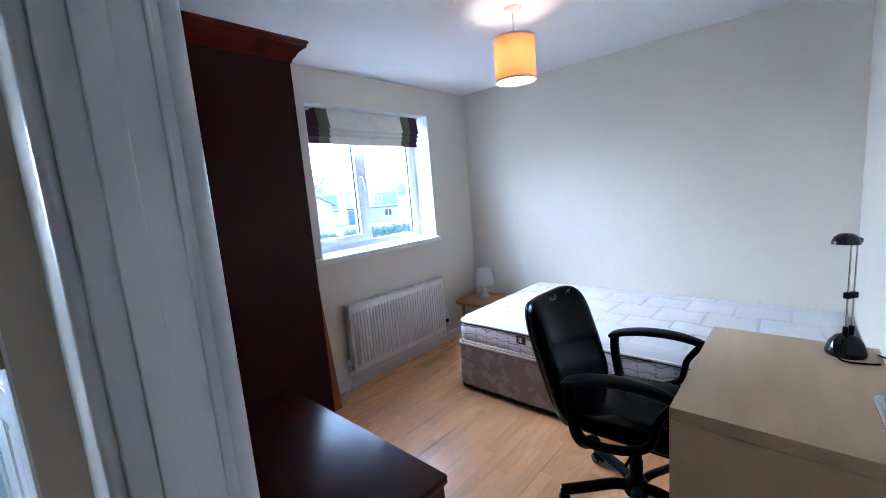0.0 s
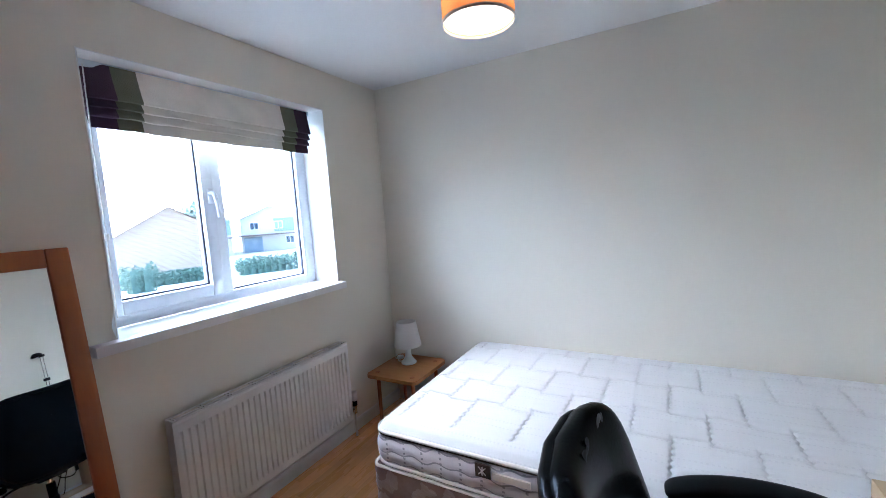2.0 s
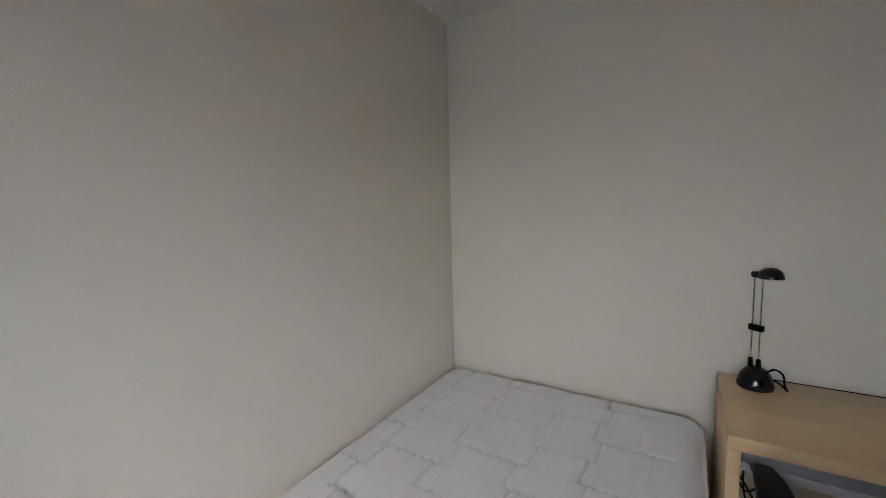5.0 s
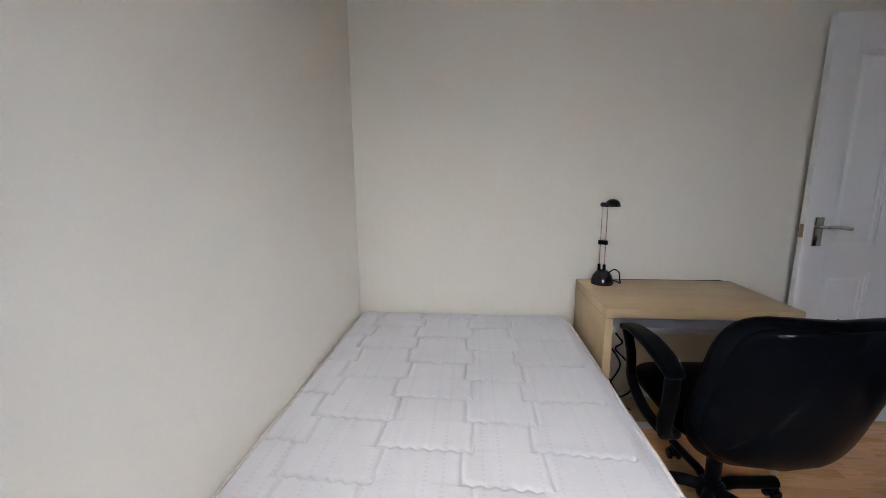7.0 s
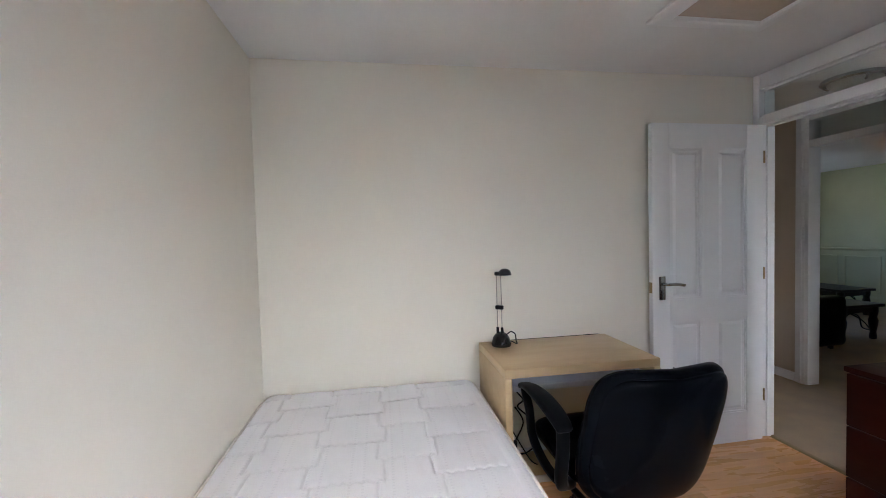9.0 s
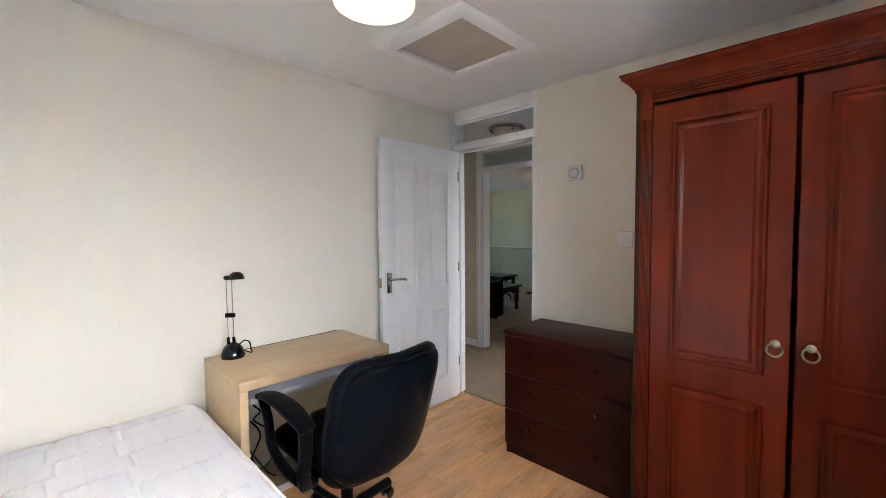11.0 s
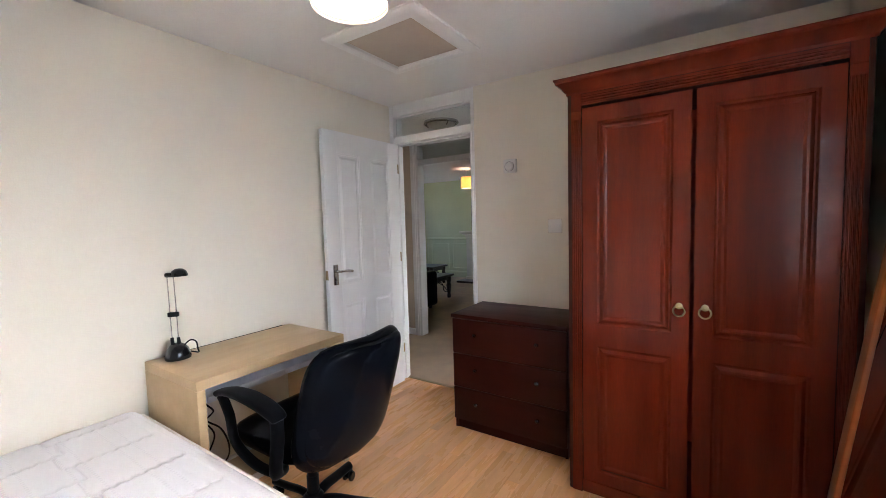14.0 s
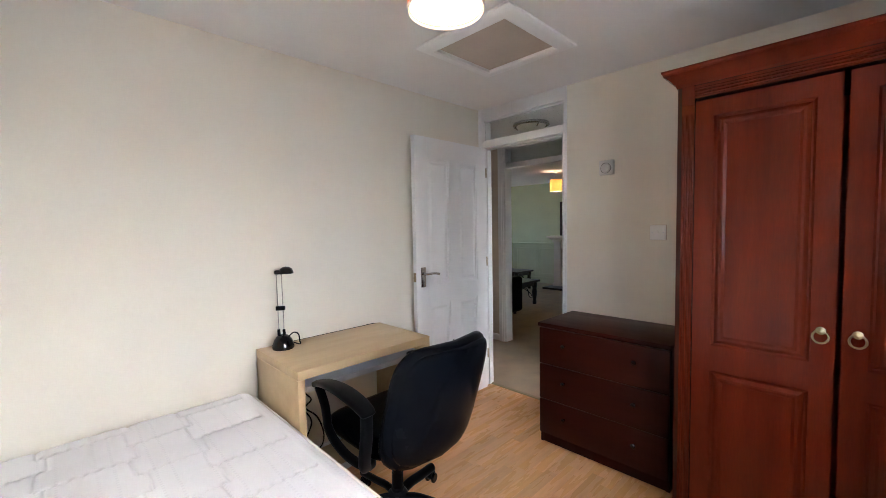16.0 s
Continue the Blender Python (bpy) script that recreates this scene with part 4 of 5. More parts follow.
# ---------------------------------------------------------------- chest of drawers
def chest():
    x0, x1, dep, h = 1.150, 1.886, 0.432, 0.757
    t = thing("chest_of_drawers", ((x0 + x1) / 2, 0.004, 0), "dark mahogany three-drawer chest with small knobs", "chest of drawers")
    w = (x1 - x0) / 2
    for name, a, b in (("side_panel", (-w, 0, 0), (-w + 0.018, dep - 0.016, h - 0.024)), ("side_panel", (w - 0.018, 0, 0), (w, dep - 0.016, h - 0.024)),
                       ("back_panel", (-w + 0.018, 0, 0.05), (w - 0.018, 0.006, h - 0.024)), ("bottom_panel", (-w + 0.018, 0.006, 0.055), (w - 0.018, dep - 0.02, 0.07))):
        part(name, block(a, b), MAHOG, t)
    part("top", block((-w - 0.006, 0, h - 0.024), (w + 0.006, dep + 0.008, h), 0.004), MAHOG, t, "polished dark top", 40)
    part("plinth", block((-w + 0.018, dep - 0.04, 0), (w - 0.018, dep - 0.022, 0.055)), MAHOG, t)
    zs = [0.062, 0.280, 0.502, h - 0.028]
    for a, b in zip(zs, zs[1:]):
        dr = part("drawer", block((-w + 0.002, dep - 0.015, a + 0.003), (w - 0.002, dep + 0.002, b - 0.003), 0.003), MAHOG, t, smooth=40)
        for x in (-0.20, 0.20):
            part("knob", lathe(bmesh.new(), [(0.006, 0.0), (0.006, 0.010), (0.012, 0.015), (0.013, 0.020), (0.008, 0.025), (0.001, 0.026)], (x, dep + 0.002, (a + b) / 2 + 0.02), 16, pose(0, 0, 0, -90)), BLACK_GLOSS, dr, "small dark knob", 40)


chest()


# ---------------------------------------------------------------- leaning mirror
def mirror():
    """Stands on the floor and leans back against the window wall."""
    t = new("standing_mirror")
    tagged(t, "tall orange wood framed mirror leaning on the wall", "mirror")
    wid, lng = 0.480, 1.378
    lean = math.degrees(math.asin((0.178 - 0.006) / lng))
    t.matrix_world = pose(0.178, 0.962, 0.0035) @ pose(0, 0, 0, 0, -lean, 0)
    f = 0.062
    for name, a, b in (("stile", (0, -wid / 2, 0), (0.020, -wid / 2 + f, lng)), ("stile", (0, wid / 2 - f, 0), (0.020, wid / 2, lng)), ("rail", (0, -wid / 2 + f, 0), (0.020, wid / 2 - f, f)), ("rail", (0, -wid / 2 + f, lng - f), (0.020, wid / 2 - f, lng))):
        part(name, block(a, b, 0.005, 3), ORANGE_WOOD, t, smooth=40)
    part("backing", block((-0.001, -wid / 2 + 0.02, 0.02), (0.006, wid / 2 - 0.02, lng - 0.02)), DARK_WOOD, t)
    part("mirror_glass", block((0.006, -wid / 2 + f - 0.004, f - 0.004), (0.011, wid / 2 - f + 0.004, lng - f + 0.004)), MIRROR, t, "silvered mirror glass")


mirror()


# ---------------------------------------------------------------- bed
BX0, BX1, BY0, BY1 = 0.700, 2.712, 1.872, 3.008


def rounded_outline(x0, x1, y0, y1, r, n=6):
    pts = []
    for cx, cy, a0 in ((x1 - r, y0 + r, -90), (x1 - r, y1 - r, 0), (x0 + r, y1 - r, 90), (x0 + r, y0 + r, 180)):
        for i in range(n + 1):
            a = radians(a0 + 90 * i / n)
            pts.append((cx + r * math.cos(a), cy + r * math.sin(a)))
    return pts


def divan():
    t = thing("divan_base", ((BX0 + BX1) / 2, (BY0 + BY1) / 2, 0), "worn taupe satin divan bed base", "bed base")
    w, d = (BX1 - BX0) / 2, (BY1 - BY0) / 2
    ring = rounded_outline(-w, w, -d, d, 0.035)
    # quilted satin skirt
    bm = bmesh.new()
    per = []
    for (ax, ay), (bx, by) in zip(ring, ring[1:] + ring[:1]):
        n = max(int(math.hypot(bx - ax, by - ay) / 0.012), 1)
        per += [(ax + (bx - ax) * i / n, ay + (by - ay) * i / n) for i in range(n)]
    rows, nz = [], 26
    for j in range(nz + 1):
        z = 0.048 + (0.346 - 0.048) * j / nz
        row, s = [], 0.0
        for i, (x, y) in enumerate(per):
            px, py = per[i - 1]
            s += math.hypot(x - px, y - py)
            u, v = (s + z * 0.6) / 0.105, (s * 0.25 - z) / 0.085
            puff = 0.0055 * (abs(math.sin(math.pi * u)) * abs(math.sin(math.pi * v))) ** 0.5 + 0.003 * noise.noise((x * 9, y * 9, z * 12))
            row.append(bm.verts.new((x * (1 + puff / w), y * (1 + puff / d), z)))
        rows.append(row)
    for a, b in zip(rows, rows[1:]):
        for i in range(len(per)):
            bm.faces.new((a[i], a[(i + 1) % len(per)], b[(i + 1) % len(per)], b[i]))
    bm.faces.new(rows[-1])
    bm.faces.new(rows[0][::-1])
    part("upholstery", bm, DIVAN, t, "faded taupe quilted satin", 60)
    bm = bmesh.new()
    lo = [bm.verts.new((x * 0.998, y * 0.997, 0.022)) for x, y in ring]
    hi = [bm.verts.new((x * 1.003, y * 1.004, 0.050)) for x, y in ring]
    for i in range(len(ring)):
        bm.faces.new((lo[i], lo[(i + 1) % len(ring)], hi[(i + 1) % len(ring)], hi[i]))
    bm.faces.new(lo[::-1])
    bm.faces.new(hi)
    part("bottom_edge", bm, BLACK, t, "black bottom edging")
    part("piping", tube(bmesh.new(), [(x, y, 0.350) for x, y in ring + ring[:1]], 0.007, 8, 1.0, False), PIPING, t, smooth=60)
    for x in (-w + 0.12, 0, w - 0.12):
        for y in (-d + 0.12, d - 0.12):
            part("glide", rod(bmesh.new(), (x, y, 0.0), (x, y, 0.024), 0.022), BLACK, t)


QUILT_ROWS = [(-1.0, 0.085, None), (0.085, 0.322, 0.083), (0.322, 0.515, 0.210), (0.515, 0.758, 0.083), (0.758, 0.988, 0.210), (0.988, 1.085, 0.090), (1.085, 9.0, None)]
QUILT_PITCH = 0.2557


def quilt_height(x, y):
    """Relief of the stitched top: staggered oblong fields in five rows, wavy seams across the bed, straighter stepped seams along it."""
    wob = 0.006 * math.sin(x * 15 + y * 4)
    best = 9.0
    for k, (lo, hi, phase) in enumerate(QUILT_ROWS):
        if k > 1 and k < 6:      # stepped seam along the bed
            jog = 0.013 if int((x + 0.05 + 0.128 * (k % 2)) / QUILT_PITCH * 2) % 2 else -0.013
            best = min(best, abs(y - lo - jog - wob * 0.6))
        if phase is not None and lo - 0.013 <= y <= hi + 0.013:
            ripple = 0.0040 * math.sin(y * 165) + 0.012 * (0.5 - (y - lo) / (hi - lo)) * math.sin(x * 2.3)
            s = (x - phase + ripple) % QUILT_PITCH
            best = min(best, s, QUILT_PITCH - s)
    crease = 0.0042 * max(noise.noise((x * 5, y * 26, 4.1)), 0) * max(noise.noise((x * 3, y * 3, 9.0)) + 0.25, 0)
    rumple = 0.0026 * noise.noise((x * 16, y * 9, 2.7)) * math.exp(-best / 0.05)
    return 0.0088 * (1 - math.exp(-best / 0.0036)) + 0.0040 * (1 - math.exp(-best / 0.050)) + 0.0022 * noise.noise((x * 5, y * 5, 0.3)) + crease + rumple


def mattress():
    t = thing("mattress", ((BX0 + BX1) / 2 + 0.004, (BY0 + BY1) / 2, 0.357), "white quilted mattress with lilac wave-pattern sides", "mattress")
    w, d, h = (BX1 - BX0) / 2 - 0.012, (BY1 - BY0) / 2 - 0.004, 0.190
    bm = bmesh.new()
    nx, ny = 580, 320
    grid = []
    for i in range(nx + 1):
        col = []
        for j in range(ny + 1):
            x, y = -w + 2 * w * i / nx, -d + 2 * d * j / ny
            e = min(w - abs(x), d - abs(y))
            fx, fy = max(abs(x) - (w - 0.07), 0), max(abs(y) - (d - 0.07), 0)
            over = math.hypot(fx, fy)
            if over > 0.07:      # round the corners
                k = 0.07 / over
                x = math.copysign(w - 0.07 + fx * k, x) if fx else x
                y = math.copysign(d - 0.07 + fy * k, y) if fy else y
                e = 0
            drop = 0.030 * max(1 - max(0.07 - over, 0) / 0.07 if over > 0 else 0, 0) ** 2
            col.append(bm.verts.new((x, y, h - 0.012 - drop + quilt_height(x + w, y + d) * min(e / 0.03 + 0.15, 1))))
        grid.append(col)
    for a, b in zip(grid, grid[1:]):
        for j in range(ny):
            bm.faces.new((a[j], b[j], b[j + 1], a[j + 1]))
    part("cover", bm, TICK_TOP, t, "white quilted ticking with printed dashes", 180)
    ring = rounded_outline(-w, w, -d, d, 0.07, 8)
    bm = bmesh.new()
    rows = []
    dense = []
    for (ax, ay), (bx, by) in zip(ring, ring[1:] + ring[:1]):
        k = max(int(math.hypot(bx - ax, by - ay) / 0.010), 1)
        dense += [(ax + (bx - ax) * i / k, ay + (by - ay) * i / k) for i in range(k)]
    for j in range(25):
        z = (h - 0.040) * j / 24
        o = 0.012 * math.sin(math.pi * j / 24) - 0.003
        row = []
        for x, y in dense:
            wave = 0.006 * math.sin((x + y) * 61.0) + 0.004 * math.sin((x + y) * 37.0)
            off = abs((z + wave + 10.0) % 0.050 - 0.025)
            q = o + 0.0035 * (1 - math.exp(-off / 0.007)) * math.sin(math.pi * j / 24) ** 0.5
            row.append(bm.verts.new((x * (1 + q / w), y * (1 + q / d), z)))
        rows.append(row)
    for a, b in zip(rows, rows[1:]):
        for i in range(len(dense)):
            bm.faces.new((a[i], a[(i + 1) % len(dense)], b[(i + 1) % len(dense)], b[i]))
    bm.faces.new(rows[0][::-1])
    part("side_panel", bm, TICK_SIDE, t, "lilac side cloth with dark wavy lines", 60)
    for z in (0.012, h - 0.040):
        part("piping", tube(bmesh.new(), [(x * 1.003, y * 1.004, z) for x, y in ring + ring[:1]], 0.0075, 8, 1.0, False), PIPING, t, "cream corded edge", 60)
    part("edge_tape", tube(bmesh.new(), [(x * 1.004, y * 1.006, h - 0.050) for x, y in ring + ring[:1]], 0.0045, 8, 1.0, False), DARK_WOOD, t, "thin dark edge tape", 60)
    tag = part("maker_label", block((-0.515, -d - 0.0185, 0.085), (-0.455, -d - 0.0105, 0.135)), DARK_WOOD, t, "small dark square label")
    bm = bmesh.new()
    for k in (-1, 1):
        box(bm, (-0.487 - 0.003, -d - 0.0205, 0.094), (-0.487 + 0.003, -d - 0.0185, 0.126))
    for s in (-1, 1):
        rod(bm, (-0.487 - 0.014 * s, -d - 0.0195, 0.096), (-0.487 + 0.014 * s, -d - 0.0195, 0.124), 0.0022, seg=6)
    part("label_mark", bm, PIPING, tag, "pale crossed mark")
    part("label_strip", block((-0.45, -d - 0.0185, 0.088), (-0.31, -d - 0.0105, 0.112)), PIPING, t, "pale cloth label strip")


divan()
mattress()


# ---------------------------------------------------------------- bedside
def bedside_table():
    t = thing("bedside_table", (0.283, 2.764, 0), "small pine bedside table with dowelled top", "bedside table")
    bm = bmesh.new()
    ring = rounded_outline(-0.192, 0.192, -0.205, 0.205, 0.03)
    lo, hi = [bm.verts.new((x, y, 0.360)) for x, y in ring], [bm.verts.new((x, y, 0.384)) for x, y in ring]
    for i in range(len(ring)):
        bm.faces.new((lo[i], lo[(i + 1) % len(ring)], hi[(i + 1) % len(ring)], hi[i]))
    bm.faces.new(lo[::-1])
    bm.faces.new(hi)
    bmesh.ops.bevel(bm, geom=[e for e in bm.edges if abs(e.verts[0].co.z - e.verts[1].co.z) < 1e-6], offset=0.004, segments=2, affect="EDGES")
    part("tabletop", bm, PINE, t, "rounded pine top", 40)
    for x in (-0.135, 0.135):
        for y in (-0.145, 0.145):
            # legs use a darker wood than the top to carry the shade there
            part("leg", rod(bmesh.new(), (x, y, 0), (x, y, 0.360), 0.011, 0.013), ORANGE_WOOD, t, "thin leg in browner wood for the shade below the top", 40)
            part("dowel_end", rod(bmesh.new(), (x, y, 0.382), (x, y, 0.3855), 0.015), ORANGE_WOOD, t, "darker dowel end")


def table_lamp():
    t = thing("table_lamp", (0.258, 2.825, 0.3855), "small white table lamp, switched off", "table lamp")
    part("base", lathe(bmesh.new(), [(0.001, 0.0), (0.052, 0.0), (0.053, 0.006), (0.040, 0.020), (0.024, 0.045), (0.017, 0.075), (0.018, 0.105), (0.023, 0.128), (0.001, 0.130)]), WHITE_PLASTIC, t, "flared white plastic base", 50)
    part("shade", lathe(bmesh.new(), [(0.095, 0.125), (0.066, 0.290), (0.0645, 0.290), (0.0935, 0.125), (0.095, 0.125)], seg=40), SHADE_WHITE, t, "white cone shade", 40)
    bm = bmesh.new()
    for k in range(3):
        a = 2 * math.pi * k / 3
        rod(bm, (0.015 * math.cos(a), 0.015 * math.sin(a), 0.135), (0.090 * math.cos(a), 0.090 * math.sin(a), 0.150), 0.002, seg=6)
    part("shade_spider", bm, WHITE_PLASTIC, t)
    part("bulb", lathe(bmesh.new(), [(0.012, 0.130), (0.014, 0.150), (0.028, 0.185), (0.026, 0.208), (0.001, 0.222)], seg=18), WHITE_PLASTIC, t, smooth=60)
    part("cable", tube(bmesh.new(), [(-0.045, 0.01, 0.004), (-0.075, -0.01, 0.005), (-0.095, 0.02, 0.012), (-0.075, 0.045, 0.016), (-0.10, 0.05, 0.006), (-0.13, 0.03, 0.004), (-0.17, 0.09, 0.003)], 0.0032, 8), WHITE_PLASTIC, t, "coiled white cable", 60)
    pl = part("plug", block((-0.118, 0.020, 0.001), (-0.080, 0.058, 0.026), 0.007), WHITE_PLASTIC, t, "white mains plug", 40)
    for y in (0.028, 0.050):
        part("pin", block((-0.128, y - 0.002, 0.010), (-0.117, y + 0.002, 0.018)), BRASS, pl)


bedside_table()
table_lamp()


# ---------------------------------------------------------------- desk
KX0, KX1, KY0, KY1, KZ = 2.217, 2.706, 1.055, 1.834, 0.736


def desk():
    t = thing("desk", ((KX0 + KX1) / 2, (KY0 + KY1) / 2, 0), "pale birch veneer desk with a pull-out shelf", "desk")
    dx, dy = (KX1 - KX0) / 2, (KY1 - KY0) / 2
    part("desktop", block((-dx, -dy, KZ - 0.042), (dx, dy, KZ), 0.0025), BIRCH, t, "birch veneer top", 40)
    for y in (-dy, dy - 0.034):
        part("side_panel", block((-dx, y, 0), (dx, y + 0.034, KZ - 0.043), 0.002), BIRCH, t, smooth=40)
    sh = part("keyboard_shelf", block((-dx + 0.03, -dy + 0.05, KZ - 0.108), (dx - 0.05, dy - 0.05, KZ - 0.092), 0.002), GREY_BOARD, t, "grey pull-out shelf")
    part("shelf_edge", block((-dx + 0.018, -dy + 0.05, KZ - 0.112), (-dx + 0.030, dy - 0.05, KZ - 0.086), 0.002), SILVER, sh, "pale metal front edge", 40)
    for y in (-dy + 0.035, dy - 0.049):
        part("runner", block((-dx + 0.03, y, KZ - 0.112), (dx - 0.06, y + 0.014, KZ - 0.086)), SILVER, t, "metal drawer runner")
    fb = part("foot_board", block((-dx + 0.252, -dy + 0.0345, 0.050), (dx - 0.004, dy - 0.0345, 0.068), 0.002), BIRCH, t, "low birch foot board", 40)
    part("foot_board_edge", block((-dx + 0.244, -dy + 0.0345, 0.032), (-dx + 0.2515, dy - 0.0345, 0.070), 0.002), PIPING, fb, "pale front edge", 40)
    part("back_rail", block((dx - 0.03, -dy + 0.034, KZ - 0.16), (dx - 0.012, dy - 0.034, KZ - 0.043)), BIRCH, t)
    for y in (-dy + 0.006,):
        part("edge_joint", block((-dx + 0.06, y - 0.0065, KZ - 0.0440), (dx, y + 0.0065, KZ - 0.0428)), HATCH, t, "thin joint line")


def desk_lamp():
    bx, by = 2.615, 1.728
    t = thing("desk_lamp", (bx, by, KZ + 0.0005), "black plastic desk lamp with twin wire arms", "desk lamp", turn=232)
    part("base", lathe(bmesh.new(), [(0.001, 0.0), (0.053, 0.0), (0.055, 0.008), (0.052, 0.022), (0.045, 0.045), (0.031, 0.064), (0.015, 0.073), (0.001, 0.075)]), BLACK_GLOSS, t, "glossy domed base", 50)
    for x in (-0.018, 0.008):
        part("arm_socket", rod(bmesh.new(), (x, 0, 0.050), (x - 0.002, 0, 0.100), 0.009, 0.007), BLACK, t, smooth=40)
        part("arm", rod(bmesh.new(), (x - 0.002, 0, 0.095), (x - 0.004, 0, 0.395), 0.0026, seg=8), CHROME, t, "thin metal arm", 60)
    part("arm_clip", block((-0.030, -0.009, 0.200), (0.016, 0.009, 0.222), 0.004), BLACK, t, smooth=40)
    hd = part("head", lathe(bmesh.new(), [(0.001, 0.036), (0.017, 0.034), (0.030, 0.024), (0.036, 0.008), (0.037, 0.0), (0.034, 0.0), (0.032, 0.009), (0.001, 0.030)], (0.028, 0, 0.392), 28), BLACK_GLOSS, t, "glossy black dome head", 50)
    part("head_joint", block((-0.030, -0.014, 0.388), (0.012, 0.014, 0.410), 0.008, 3), BLACK_GLOSS, t, smooth=40)
    part("bulb", lathe(bmesh.new(), [(0.001, -0.002), (0.016, 0.002), (0.018, 0.012), (0.008, 0.022)], (0.028, 0, 0.392), 16), WHITE_PLASTIC, hd, smooth=50)
    part("cable", tube(bmesh.new(), [(0.030, 0.010, 0.062), (0.052, 0.014, 0.078), (0.074, 0.018, 0.066), (0.078, 0.022, 0.030), (0.074, 0.045, 0.006), (0.03, 0.085, 0.004), (0.0, 0.098, 0.004)], 0.0034, 8), BLACK, t, "black lamp cable", 60)


desk()
desk_lamp()


def cables():
    t = thing("trailing_cables", (2.645, 1.645, 0), "black cables looping under the desk", "cables")
    part("cable", tube(bmesh.new(), [(0.0715, -0.60, 0.60), (0.0715, -0.595, 0.70), (0.0715, -0.56, 0.7315), (0.0715, -0.40, 0.7325), (0.0715, 0.0, 0.7325), (0.0705, 0.08, 0.739), (0.050, 0.11, 0.7395)], 0.003, 8), BLACK, t, smooth=60)
    part("cable", tube(bmesh.new(), [(0.045, 0.11, 0.72), (0.04, 0.12, 0.60), (-0.03, 0.10, 0.50), (-0.10, 0.06, 0.43), (-0.09, 0.10, 0.37), (-0.02, 0.12, 0.40), (-0.04, 0.06, 0.30), (-0.10, -0.04, 0.12), (-0.06, -0.10, 0.05), (-0.02, 0.02, 0.012), (0.03, 0.08, 0.012)], 0.0035, 8), BLACK, t, smooth=60)
    part("cable", tube(bmesh.new(), [(0.040, 0.05, 0.73), (0.02, 0.08, 0.55), (-0.05, 0.10, 0.36), (-0.02, 0.05, 0.18), (0.01, 0.02, 0.06), (0.0, -0.12, 0.014)], 0.003, 8), BLACK, t, smooth=60)
    part("cable", tube(bmesh.new(), [(-0.22, 0.065, 0.655), (-0.225, 0.07, 0.56), (-0.215, 0.03, 0.50), (-0.20, 0.055, 0.46), (-0.21, 0.00, 0.40), (-0.215, -0.03, 0.31), (-0.21, -0.02, 0.24), (-0.21, 0.05, 0.215), (-0.205, 0.075, 0.27), (-0.21, 0.03, 0.38), (-0.20, 0.07, 0.46)], 0.004, 8), BLACK, t, smooth=60)
    part("inline_switch", block((-0.222, 0.066, 0.235), (-0.200, 0.086, 0.29), 0.006), BLACK, t, "small inline switch", 40)
    part("adaptor", block((-0.04, -0.16, 0.0), (0.02, -0.08, 0.034), 0.006), BLACK, t, "black plug adaptor", 40)


cables()


# ---------------------------------------------------------------- office chair
def cushion(bm, sx, sy, sz, m, power=0.22, cut=10, bow=0.0, taper=0.0):
    """A padded slab with rounded rim, bowed about its upright axis and narrowed towards its top."""
    n = 18
    rows = []
    made = []
    for i in range(n + 1):
        v = -math.pi / 2 + math.pi * i / n
        row = []
        for j in range(2 * n):
            u = 2 * math.pi * j / (2 * n)
            c = lambda a, e: math.copysign(abs(a) ** e, a)
            x = sx * c(math.cos(v), 0.55) * c(math.cos(u), power)
            y = sy * c(math.cos(v), 0.55) * c(math.sin(u), power)
            z = sz * c(math.sin(v), 0.75)
            k = 1 - taper * (y / sy) ** 2 * (1 if y > 0 else 0.35)
            row.append(bm.verts.new((x * k, y, z + bow * (x / sx) ** 2)))
        rows.append(row)
        made += row
    for a, b in zip(rows, rows[1:]):
        for j in range(2 * n):
            bm.faces.new((a[j], a[(j + 1) % (2 * n)], b[(j + 1) % (2 * n)], b[j]))
    bmesh.ops.remove_doubles(bm, verts=made, dist=1e-5)
    bmesh.ops.transform(bm, matrix=m, verts=[v for v in made if v.is_valid])
    return bm


